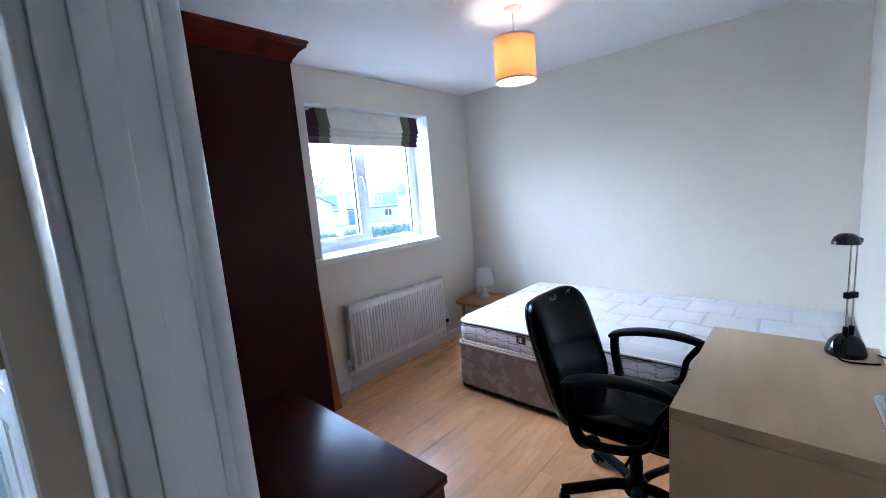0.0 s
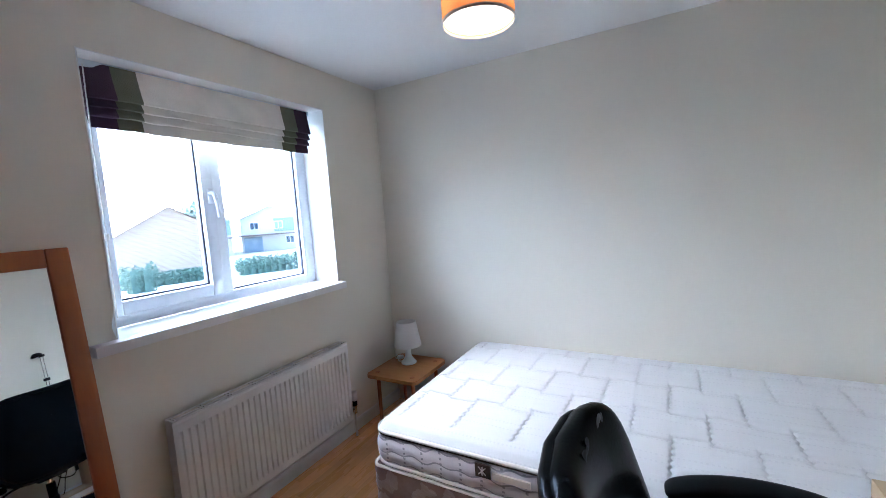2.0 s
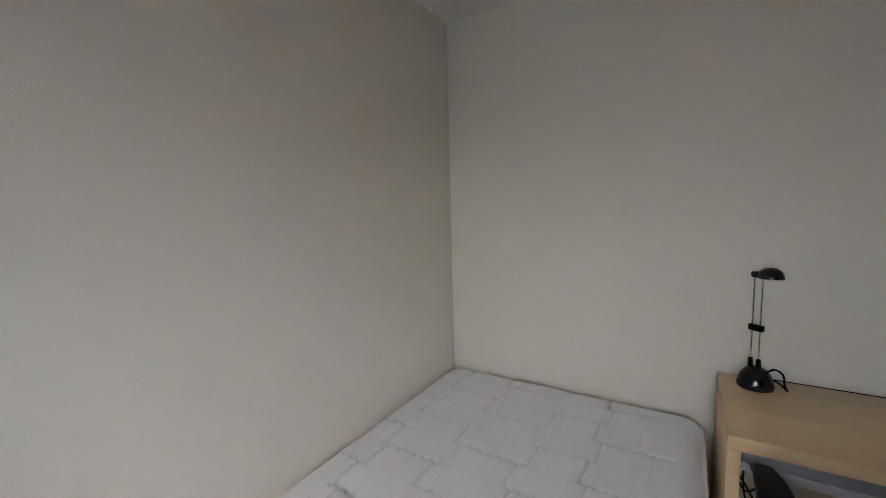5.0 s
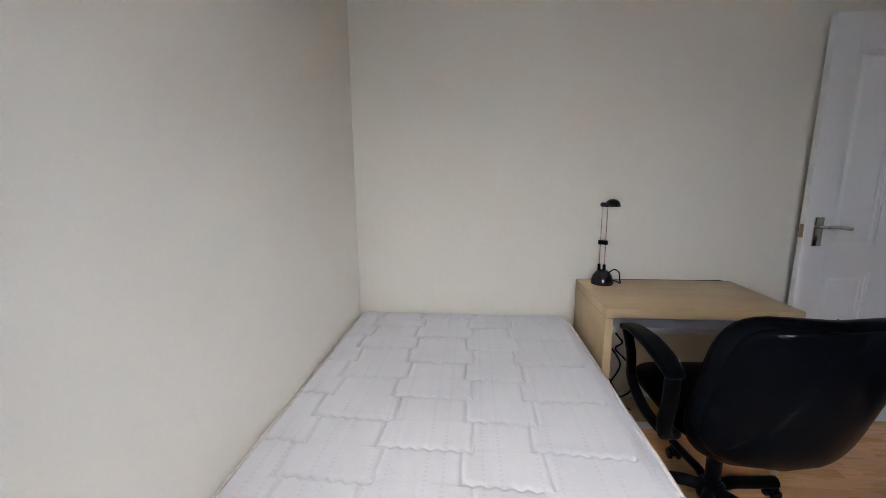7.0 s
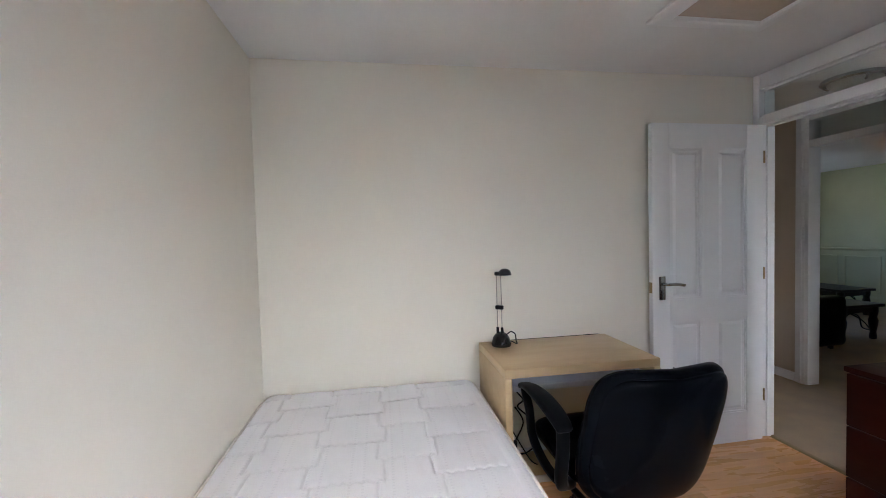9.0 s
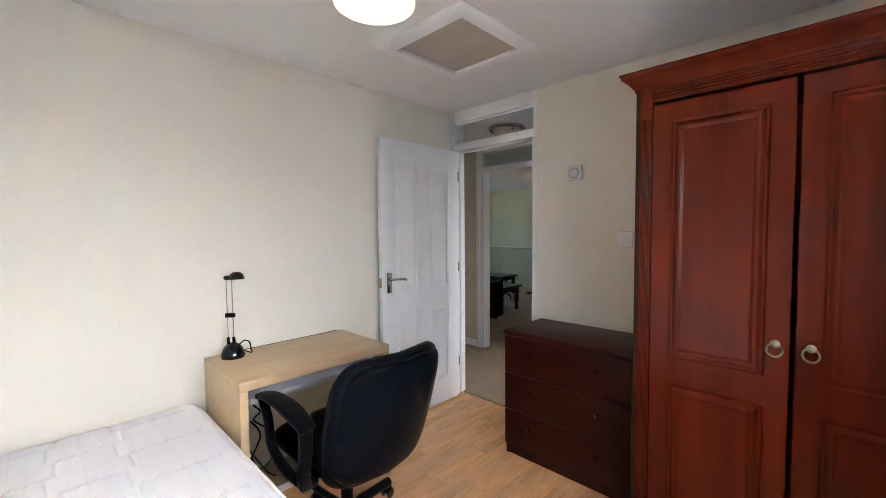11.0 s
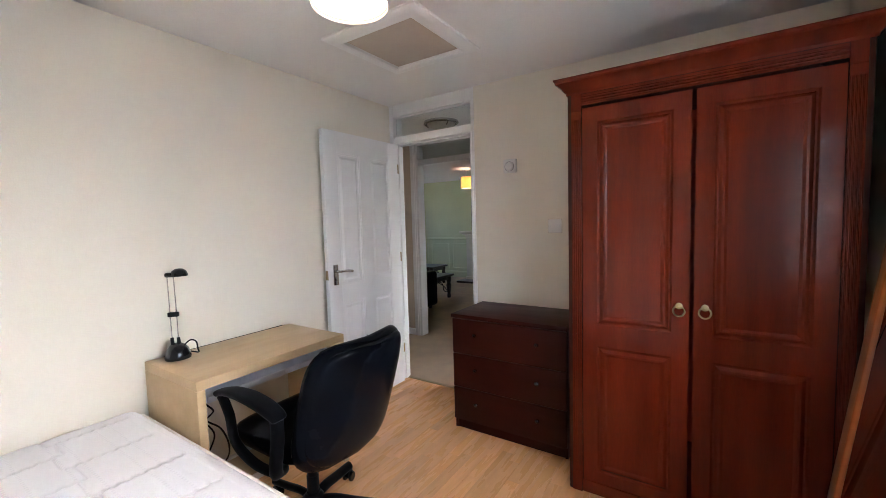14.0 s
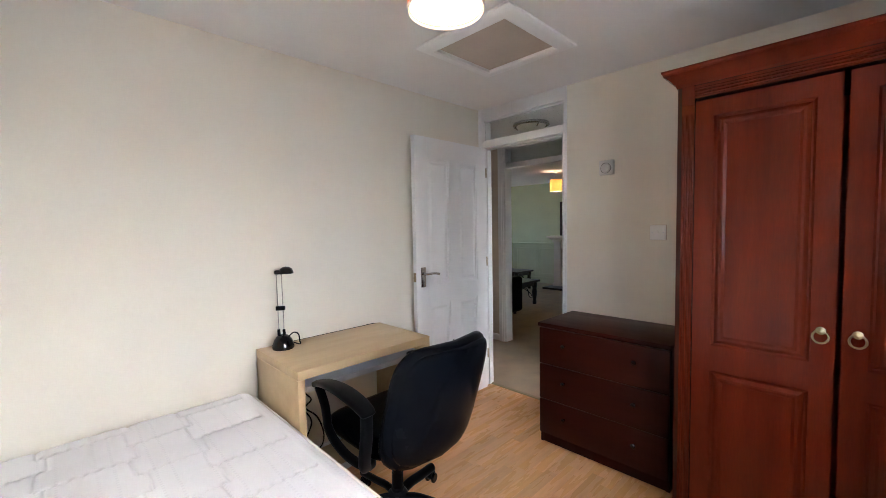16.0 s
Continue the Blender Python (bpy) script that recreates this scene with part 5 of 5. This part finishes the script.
def office_chair():
    """Faces +x in its own axes."""
    t = thing("office_chair", (2.000, 1.472, 0), "black leather office chair with loop arms and castors", "office chair", turn=2)
    t.scale = (0.95, 0.95, 0.95)
    seat = cushion(bmesh.new(), 0.245, 0.250, 0.055, pose(0.03, 0, 0.485, 0, -2, 0), 0.35)
    part("seat", seat, LEATHER, t, "padded black leather seat", 60)
    part("seat_shell", block((-0.17, -0.19, 0.415), (0.22, 0.19, 0.440), 0.012), BLACK, t, smooth=40)
    lean = pose(-0.325, 0, 0.680) @ pose(0, 0, 0, 0, -17, 0) @ pose(0, 0, 0, 90, 0, 90)
    b = cushion(bmesh.new(), 0.272, 0.290, 0.056, lean, 0.40, bow=0.062, taper=0.075)
    back_pad = part("backrest", b, LEATHER, t, "curved padded leather backrest", 60)
    b = cushion(bmesh.new(), 0.252, 0.268, 0.036, pose(-0.040, 0, 0.004) @ lean, 0.40, bow=0.062, taper=0.075)
    part("back_shell", b, LEATHER, back_pad, "rear leather panel with seam", 60)
    rnd = random.Random(4)
    for k in range(7):
        y = rnd.uniform(-0.05, 0.17)
        p = lean @ Vector((y, 0.254 + rnd.uniform(-0.006, 0.003), 0.040 + 0.062 * (y / 0.272) ** 2))
        wear = bmesh.new()
        bmesh.ops.create_icosphere(wear, subdivisions=2, radius=rnd.uniform(0.006, 0.013), matrix=Matrix.Translation(p) @ pose(0, 0, 0, rnd.uniform(0, 90), 0, 0) @ Matrix.Diagonal((0.45, 1.6, 0.4, 1)))
        part("worn_patch", wear, WORN, back_pad, "scuffed patch of leather", 60)
    part("back_bracket", tube(bmesh.new(), [(-0.02, 0, 0.405), (-0.15, 0, 0.405), (-0.225, 0, 0.45), (-0.268, 0, 0.56)], 0.022, 10, 0.5), BLACK, t, smooth=50)
    for s in (-1, 1):
        y = 0.292 * s
        # closed loop: flat rear post, arched pad, slanted front post, rail under the seat
        post = strap(bmesh.new(), [(-0.09, 0.21 * s, 0.418), (-0.125, 0.27 * s, 0.430), (-0.150, y, 0.48), (-0.168, y, 0.58), (-0.172, y, 0.65), (-0.168, y, 0.692)], 0.024, 0.020)
        arm = part("armrest", post, BLACK, t, "black plastic loop armrest", 60)
        rail = strap(bmesh.new(), [(-0.135, y * 0.98, 0.445), (-0.03, y, 0.450), (0.07, y, 0.478), (0.125, y, 0.520), (0.138, y, 0.565), (0.150, y, 0.62), (0.185, y, 0.675), (0.205, y, 0.700)], 0.019, 0.014)
        part("arm_rail", rail, BLACK, arm, smooth=60)
        pad = strap(bmesh.new(), [(-0.192, y, 0.676), (-0.170, y, 0.694), (-0.10, y, 0.716), (0.0, y, 0.731), (0.10, y, 0.731), (0.17, y, 0.720), (0.228, y, 0.702)], lambda f: 0.028 + 0.014 * math.sin(math.pi * min(f * 1.15, 1)), 0.014)
        part("arm_pad", pad, BLACK, arm, smooth=60)
    part("mechanism", block((-0.11, -0.075, 0.365), (0.11, 0.075, 0.414), 0.014, 3), BLACK, t, smooth=40)
    part("lever", tube(bmesh.new(), [(0.02, -0.07, 0.385), (0.03, -0.17, 0.375), (0.02, -0.23, 0.355)], 0.007, 8), BLACK, t, smooth=60)
    col = part("gas_column", rod(bmesh.new(), (0, 0, 0.23), (0, 0, 0.37), 0.018), CHROME, t, "metal gas lift", 40)
    part("column_cover", lathe(bmesh.new(), [(0.024, 0.330), (0.024, 0.235), (0.028, 0.234), (0.028, 0.160), (0.032, 0.158), (0.033, 0.095)], seg=22), BLACK, col, "telescopic black cover", 40)
    part("hub", lathe(bmesh.new(), [(0.001, 0.075), (0.050, 0.075), (0.055, 0.095), (0.048, 0.130), (0.034, 0.145), (0.001, 0.146)], seg=24), BLACK, t, smooth=40)
    for k in range(5):
        a = radians(-4 + 72 * k)
        c, s = math.cos(a), math.sin(a)
        r = 0.325
        leg = part("base_leg", tube(bmesh.new(), [(0.03 * c, 0.03 * s, 0.112), (0.10 * c, 0.10 * s, 0.116), (0.20 * c, 0.20 * s, 0.098), (r * c, r * s, 0.078)], 0.024, 10, 0.75), BLACK, t, smooth=60)
        cas = bmesh.new()
        rod(cas, (r * c, r * s, 0.045), (r * c, r * s, 0.08), 0.008)
        side = Vector((-s, c, 0))
        mid = Vector((r * c - 0.012 * c, r * s - 0.012 * s, 0.0265))
        box_c = mid + Vector((0, 0, 0.012))
        rod(cas, box_c - side * 0.012, box_c + side * 0.012, 0.024, seg=18)
        castor = part("castor", cas, BLACK, leg, smooth=40)
        for e in (-1, 1):
            w = lathe(bmesh.new(), [(0.001, -0.008), (0.022, -0.008), (0.0265, -0.004), (0.0265, 0.004), (0.022, 0.008), (0.001, 0.008)], (0, 0, 0), 22, Matrix())
            bmesh.ops.transform(w, matrix=Matrix.Translation(mid + side * 0.019 * e) @ side.to_track_quat("Z", "Y").to_matrix().to_4x4(), verts=w.verts)
            wheel = part("wheel", w, BLACK_GLOSS, leg, "twin castor wheel", 40)


office_chair()


# ---------------------------------------------------------------- living room and bathroom beyond
def dado():
    y = -5.58
    t = tagged(thing("dado_panelling", (0, 0, 0), "pale green panelled dado with moulded rail", "panelling"), kind="structure")
    part("dado_rail", sweep(bmesh.new(), [(0, 0), (0.012, 0), (0.030, 0.02), (0.030, 0.034), (0.016, 0.045), (0, 0.05)], [(7.0, y, 0.90), (1.5, y, 0.90)]), SAGE, t)
    part("skirting", sweep(bmesh.new(), [(0, 0), (0.018, 0), (0.018, 0.12), (0.008, 0.15), (0, 0.15)], [(7.0, y, 0), (1.5, y, 0)]), SAGE, t)
    x = 6.88
    while x > 5.45:
        ring = [(x - 0.50, 0.22), (x, 0.22), (x, 0.80), (x - 0.50, 0.80)]
        bm = bmesh.new()
        for (ax, az), (bx, bz) in zip(ring, ring[1:] + ring[:1]):
            box(bm, (min(ax, bx) - 0.012, y, min(az, bz) - 0.012), (max(ax, bx) + 0.012, y + 0.014, max(az, bz) + 0.012), 0.004)
        part("panel_moulding", bm, SAGE, t)
        x -= 0.62


def fireplace():
    t = thing("fireplace", (4.38, -5.58, 0), "white painted fireplace surround with dark opening", "fireplace")
    part("chimney_breast", block((-0.72, 0.001, 0), (0.62, 0.34, H - 0.002)), SAGE, t)
    for x in (-0.66, 0.46):
        col = part("column", block((x, 0.34, 0.10), (x + 0.16, 0.45, 0.98), 0.006), STONE_WHITE, t, "panelled white column")
        part("column_foot", block((x - 0.02, 0.34, 0.0), (x + 0.18, 0.47, 0.10), 0.006), STONE_WHITE, col)
        part("capital", block((x - 0.02, 0.34, 0.98), (x + 0.18, 0.48, 1.04), 0.010), STONE_WHITE, col)
    part("lintel", block((-0.50, 0.34, 0.84), (0.46, 0.43, 1.04), 0.006), STONE_WHITE, t)
    part("mantel_shelf", sweep(bmesh.new(), [(-0.10, 0), (0.02, 0), (0.05, 0.03), (0.08, 0.045), (0.08, 0.075), (-0.10, 0.075)], [(0.66, 0.34, 1.04), (0.66, 0.47, 1.04), (-0.70, 0.47, 1.04), (-0.70, 0.34, 1.04)]), STONE_WHITE, t, smooth=30)
    part("shelf_top", block((-0.70, 0.34, 1.10), (0.66, 0.47, 1.118)), STONE_WHITE, t)
    part("firebox", block((-0.50, 0.341, 0.05), (0.46, 0.36, 0.84)), DARK_WOOD, t, "dark fireplace opening")
    part("hearth", block((-0.72, 0.36, 0.004), (0.70, 0.78, 0.045), 0.005), DARK_WOOD, t, "dark stone hearth")
    m = thing("mantel_mirror", (4.42, -5.235, 1.121), "dark framed mirror on the mantel", "mirror")
    part("frame", block((-0.48, 0, 0), (0.48, 0.03, 0.72), 0.008), DARK_WOOD, m)
    part("mirror_glass", block((-0.42, 0.03, 0.06), (0.42, 0.033, 0.66)), MIRROR, m)


def coffee_table(x, y, label, w=0.55, d=0.42, h=0.42):
    t = thing("coffee_table", (x, y, 0.003), label, "coffee table", "dark carved tables")
    part("tabletop", block((-w, -d, h - 0.035), (w, d, h), 0.006), DARK_WOOD, t)
    part("frieze", block((-w + 0.05, -d + 0.05, h - 0.10), (w - 0.05, d - 0.05, h - 0.035)), DARK_WOOD, t)
    for sx in (-1, 1):
        for sy in (-1, 1):
            cx, cy = sx * (w - 0.07), sy * (d - 0.07)
            part("leg", lathe(bmesh.new(), [(0.001, 0), (0.032, 0), (0.036, 0.03), (0.028, 0.08), (0.040, 0.16), (0.046, 0.22), (0.034, 0.26), (0.044, 0.32), (0.044, h - 0.04)], (cx, cy, 0), 14), DARK_WOOD, t, smooth=40)
        part("iron_brace", tube(bmesh.new(), [(sx * (w - 0.09), -d + 0.09, 0.10), (sx * (w - 0.09), -d + 0.20, 0.14), (sx * (w - 0.09), -0.04, 0.27), (sx * (w - 0.09), 0.10, 0.30), (sx * (w - 0.09), 0.22, 0.16), (sx * (w - 0.09), d - 0.09, 0.10)], 0.007, 8), IRON, t, "curved iron brace", 60)
        part("iron_brace", tube(bmesh.new(), [(-w + 0.10, sx * (d - 0.08), 0.12), (-w + 0.22, sx * (d - 0.08), 0.22), (0, sx * (d - 0.08), 0.31), (w - 0.22, sx * (d - 0.08), 0.22), (w - 0.10, sx * (d - 0.08), 0.12)], 0.007, 8), IRON, t, "curved iron brace", 60)


def sofa():
    t = thing("sofa", (4.30, -1.95, 0.003), "dark leather sofa near the doorway", "sofa")
    part("seat_base", block((-0.10, -0.62, 0.06), (1.5, 0.55, 0.42), 0.03, 3), LEATHER, t, smooth=40)
    part("arm", block((-0.26, -0.62, 0.04), (-0.09, 0.55, 0.58), 0.05, 3), LEATHER, t, smooth=40)
    part("back_cushion", block((-0.10, 0.30, 0.42), (1.5, 0.58, 0.80), 0.06, 3), LEATHER, t, smooth=40)
    for x in (-0.18, 1.4):
        part("foot", rod(bmesh.new(), (x, -0.5, 0), (x, -0.5, 0.065), 0.025), DARK_WOOD, t)


dado()
fireplace()
coffee_table(4.81, -3.09, "dark carved coffee table with iron braces", 0.56, 0.29)
coffee_table(5.62, -4.45, "dark wooden side table by the far wall", 0.36, 0.30, 0.40)
sofa()


def basin():
    t = thing("wash_basin", (-0.35, -0.55, 0), "white ceramic pedestal wash basin with chrome taps", "wash basin")
    part("bowl", lathe(bmesh.new(), [(0.001, 0.70), (0.10, 0.70), (0.22, 0.76), (0.27, 0.84), (0.275, 0.86), (0.255, 0.86), (0.22, 0.80), (0.10, 0.74), (0.001, 0.735)], seg=32), CERAMIC, t, smooth=40)
    part("pedestal", lathe(bmesh.new(), [(0.12, 0.0), (0.11, 0.05), (0.085, 0.2), (0.085, 0.6), (0.11, 0.72)], seg=24), CERAMIC, t, smooth=50)
    for y in (-0.09, 0.09):
        part("tap", tube(bmesh.new(), [(-0.23, y, 0.855), (-0.23, y, 0.93), (-0.19, y, 0.95), (-0.13, y, 0.93)], 0.012, 10), CHROME, t, smooth=60)
    m = thing("round_mirror", (-0.797, -0.42, 1.45), "round bathroom mirror on the wall", "mirror")
    part("mirror_glass", lathe(bmesh.new(), [(0.001, 0.008), (0.15, 0.008), (0.155, 0.0)], (0, 0, 0), 36, pose(0, 0, 0, 0, 90, 0)), MIRROR, m)


basin()


# ---------------------------------------------------------------- outside
G = -2.6
bm = bmesh.new()
bmesh.ops.create_grid(bm, x_segments=8, y_segments=8, size=900, matrix=Matrix.Translation((-300, 0, G)))
structure("ground", bm, GRASS, "pale paving and lawn outside")


def leaf_cloud(bm, centre, radii, count, size, rnd):
    for _ in range(count):
        v = Vector((rnd.gauss(0, 1), rnd.gauss(0, 1), rnd.gauss(0, 1))).normalized() * rnd.uniform(0.55, 1.05)
        p = Vector(centre) + Vector((v.x * radii[0], v.y * radii[1], v.z * radii[2]))
        a = Vector((rnd.uniform(-1, 1), rnd.uniform(-1, 1), rnd.uniform(-1, 1))).normalized() * size * rnd.uniform(0.6, 1.3)
        b = a.orthogonal().normalized() * size * rnd.uniform(0.4, 0.8)
        bm.faces.new([bm.verts.new(p + q) for q in (-a, b, a, -b)])


def tree(x, y, h, seed, label):
    rnd = random.Random(seed)
    t = thing("tree", (x, y, G), label, "tree", "garden trees")
    bm = bmesh.new()
    rod(bm, (0, 0, -0.05), (0.1, 0, h * 0.55), 0.16, 0.09, 10)
    tips = []
    for k in range(7):
        a = 2 * math.pi * k / 7 + rnd.uniform(-0.3, 0.3)
        q = Vector((math.cos(a) * h * 0.22, math.sin(a) * h * 0.22, h * rnd.uniform(0.6, 0.85)))
        rod(bm, (0.08, 0, h * rnd.uniform(0.35, 0.5)), q, 0.06, 0.02, 6)
        tips.append(q)
    part("trunk", bm, BARK, t)
    bm = bmesh.new()
    for q in tips + [Vector((0, 0, h * 0.86))]:
        leaf_cloud(bm, q, (h * 0.17, h * 0.17, h * 0.14), 240, 0.14, rnd)
    part("crown", bm, LEAF, t)


def hedge(x0, y0, x1, y1, h, seed):
    rnd = random.Random(seed)
    t = thing("hedge", ((x0 + x1) / 2, (y0 + y1) / 2, G), "clipped green garden hedge", "hedge", "garden hedges")
    d = Vector((x1 - x0, y1 - y0, 0))
    bm = bmesh.new()
    n = int(d.length / 0.5)
    for i in range(n):
        p = d * ((i + 0.5) / n - 0.5)
        box(bm, (p.x - 0.24, p.y - 0.24, 0.0), (p.x + 0.24, p.y + 0.24, h * 0.78), 0.0, 1)
    for i in range(n + 1):
        p = d * (i / n - 0.5)
        leaf_cloud(bm, (p.x, p.y, h * 0.5), (0.45, 0.45, h * 0.5 * rnd.uniform(0.9, 1.08)), 330, 0.10, rnd)
        rod(bm, (p.x, p.y, 0), (p.x, p.y, h * 0.7), 0.03, seg=5)
    part("foliage", bm, LEAF, t)


def house(x, y, turn, w, d, eaves, apex, label, wall, front, garage=False):
    """Gable towards local +x; ridge along x."""
    t = thing("house", (x, y, G), label, "house", "houses across the road", turn)
    bm = bmesh.new()
    pts = [(-w / 2, 0), (w / 2, 0), (w / 2, eaves), (0, apex), (-w / 2, eaves)]
    a = [bm.verts.new((0, p, z)) for p, z in pts]
    b = [bm.verts.new((-d, p, z)) for p, z in pts]
    bm.faces.new(a)
    bm.faces.new(b[::-1])
    for i in range(5):
        bm.faces.new((a[i], b[i], b[(i + 1) % 5], a[(i + 1) % 5]))
    wl = part("wall", bm, wall, t)
    for s in (-1, 1):
        bm = bmesh.new()
        run, rise = w / 2 + 0.35, apex - eaves
        k = rise / (w / 2)
        p0, p1 = (s * 0.0, apex + 0.05), (s * run, apex + 0.05 - k * run)
        q = [bm.verts.new(v) for v in ((0.3, p0[0], p0[1]), (0.3, p1[0], p1[1]), (-d - 0.3, p1[0], p1[1]), (-d - 0.3, p0[0], p0[1]))]
        bm.faces.new(q)
        bmesh.ops.solidify(bm, geom=list(bm.faces), thickness=0.14)
        part("roof", bm, ROOF, t, "tiled roof slope")
    for (fx, fy, fz, fw, fh, face) in front:
        if face == "gable":
            m = pose(0.02, fy, fz)
        else:
            m = pose(fx, w / 2 + 0.02, fz, 0, 0, 90)
        wb = bmesh.new()
        for aa, bb in (((0, -fw / 2, 0), (0.06, fw / 2, 0.09)), ((0, -fw / 2, fh - 0.09), (0.06, fw / 2, fh)), ((0, -fw / 2, 0.09), (0.06, -fw / 2 + 0.09, fh - 0.09)), ((0, fw / 2 - 0.09, 0.09), (0.06, fw / 2, fh - 0.09)), ((0, -0.04, 0.09), (0.06, 0.04, fh - 0.09))):
            box(wb, aa, bb)
        bmesh.ops.transform(wb, matrix=m, verts=wb.verts)
        win = part("window", wb, UPVC, t)
        pb = block((0.0, -fw / 2 + 0.09, 0.09), (0.02, fw / 2 - 0.09, fh - 0.09))
        bmesh.ops.transform(pb, matrix=m, verts=pb.verts)
        part("pane", pb, PANE_DARK, win)
    if garage:
        g = block((0.0, -w / 2 + 0.3, 0), (0.06, -w / 2 + 2.7, 2.1))
        part("garage_door", g, CLADDING, t, "blue-grey garage door")
        p = block((0.0, -w / 2 - 0.2, 2.3), (1.6, w / 2 + 0.2, 2.45))
        part("porch_roof", p, ROOF, t)
        part("cladding", block((0.0, 0.4, 2.7), (0.05, w / 2, 4.6)), CLADDING, t, "blue-grey cladding band")
    return t


house(-33.4, 18.5, -25, 7.4, 9.0, 3.6, 5.8, "brick house with a plain gable end", BRICK, [])
house(-47.6, 39.1, -43, 8.0, 9.0, 4.7, 6.4, "cream house with porch, garage and tiled roof", RENDERED,
      [(0, -2.2, 3.1, 1.2, 1.1, "gable"), (0, 1.0, 3.1, 1.2, 1.1, "gable"), (0, 2.4, 0.9, 1.2, 1.1, "gable"), (-3, 0, 3.0, 1.2, 1.1, "side"), (-6, 0, 3.0, 1.2, 1.1, "side")], True)
house(-50.2, 30.5, -33, 7.0, 9.0, 4.7, 6.3, "cream house with blue-grey cladding", RENDERED,
      [(0, -1.8, 3.1, 1.1, 1.1, "gable"), (0, 1.2, 3.1, 1.1, 1.1, "gable"), (0, -1.6, 0.9, 1.3, 1.1, "gable")], True)
hedge(-31.5, 12.6, -28.6, 19.6, 1.05, 3)
hedge(-27.5, 20.3, -23.0, 28.5, 1.45, 5)
hedge(-28.5, 13.0, -28.1, 14.3, 1.9, 9)
tree(-63.0, 61.0, 7.2, 12, "broad leafy tree behind the houses")
tree(-59.0, 66.0, 7.0, 13, "broad leafy tree behind the houses")
tree(-50.0, 30.5, 8.8, 14, "tall pale tree behind the brick house")

# ---------------------------------------------------------------- floor strips
SW = 0.0652
LEN = [0.28, 0.36, 0.44, 0.52]


def strip_mesh(length):
    bm = block((-SW / 2 + 0.0001, -length / 2 + 0.0001, -0.012), (SW / 2 - 0.0001, length / 2 - 0.0001, 0.0), 0.0002, 1)
    me = bpy.data.meshes.new("floor_strip")
    bm.to_mesh(me)
    bm.free()
    me.materials.append(BEECH)
    return me


STRIPS = {n: strip_mesh(n) for n in LEN}
floor_ob = bpy.data.objects["floor"]
rnd = random.Random(7)
x, col = 0.0, 0
while x < L - 0.01:
    wide = min(SW, L - x)
    gap = 0.0011 if col % 3 == 0 else 0.0
    y = -0.085 - rnd.uniform(0, 0.25)
    while y < D:
        n = rnd.choice(LEN)
        lo, hi = max(y, -0.085), min(y + n, D)
        if hi - lo > 0.01:
            ob = new("floor_strip", STRIPS[n])
            ob.parent = floor_ob
            ob.location = (x + wide / 2 + gap / 2, (lo + hi) / 2, 0)
            ob.scale = ((wide - gap) / SW, (hi - lo) / n, 1)
        y += n
    x += SW
    col += 1
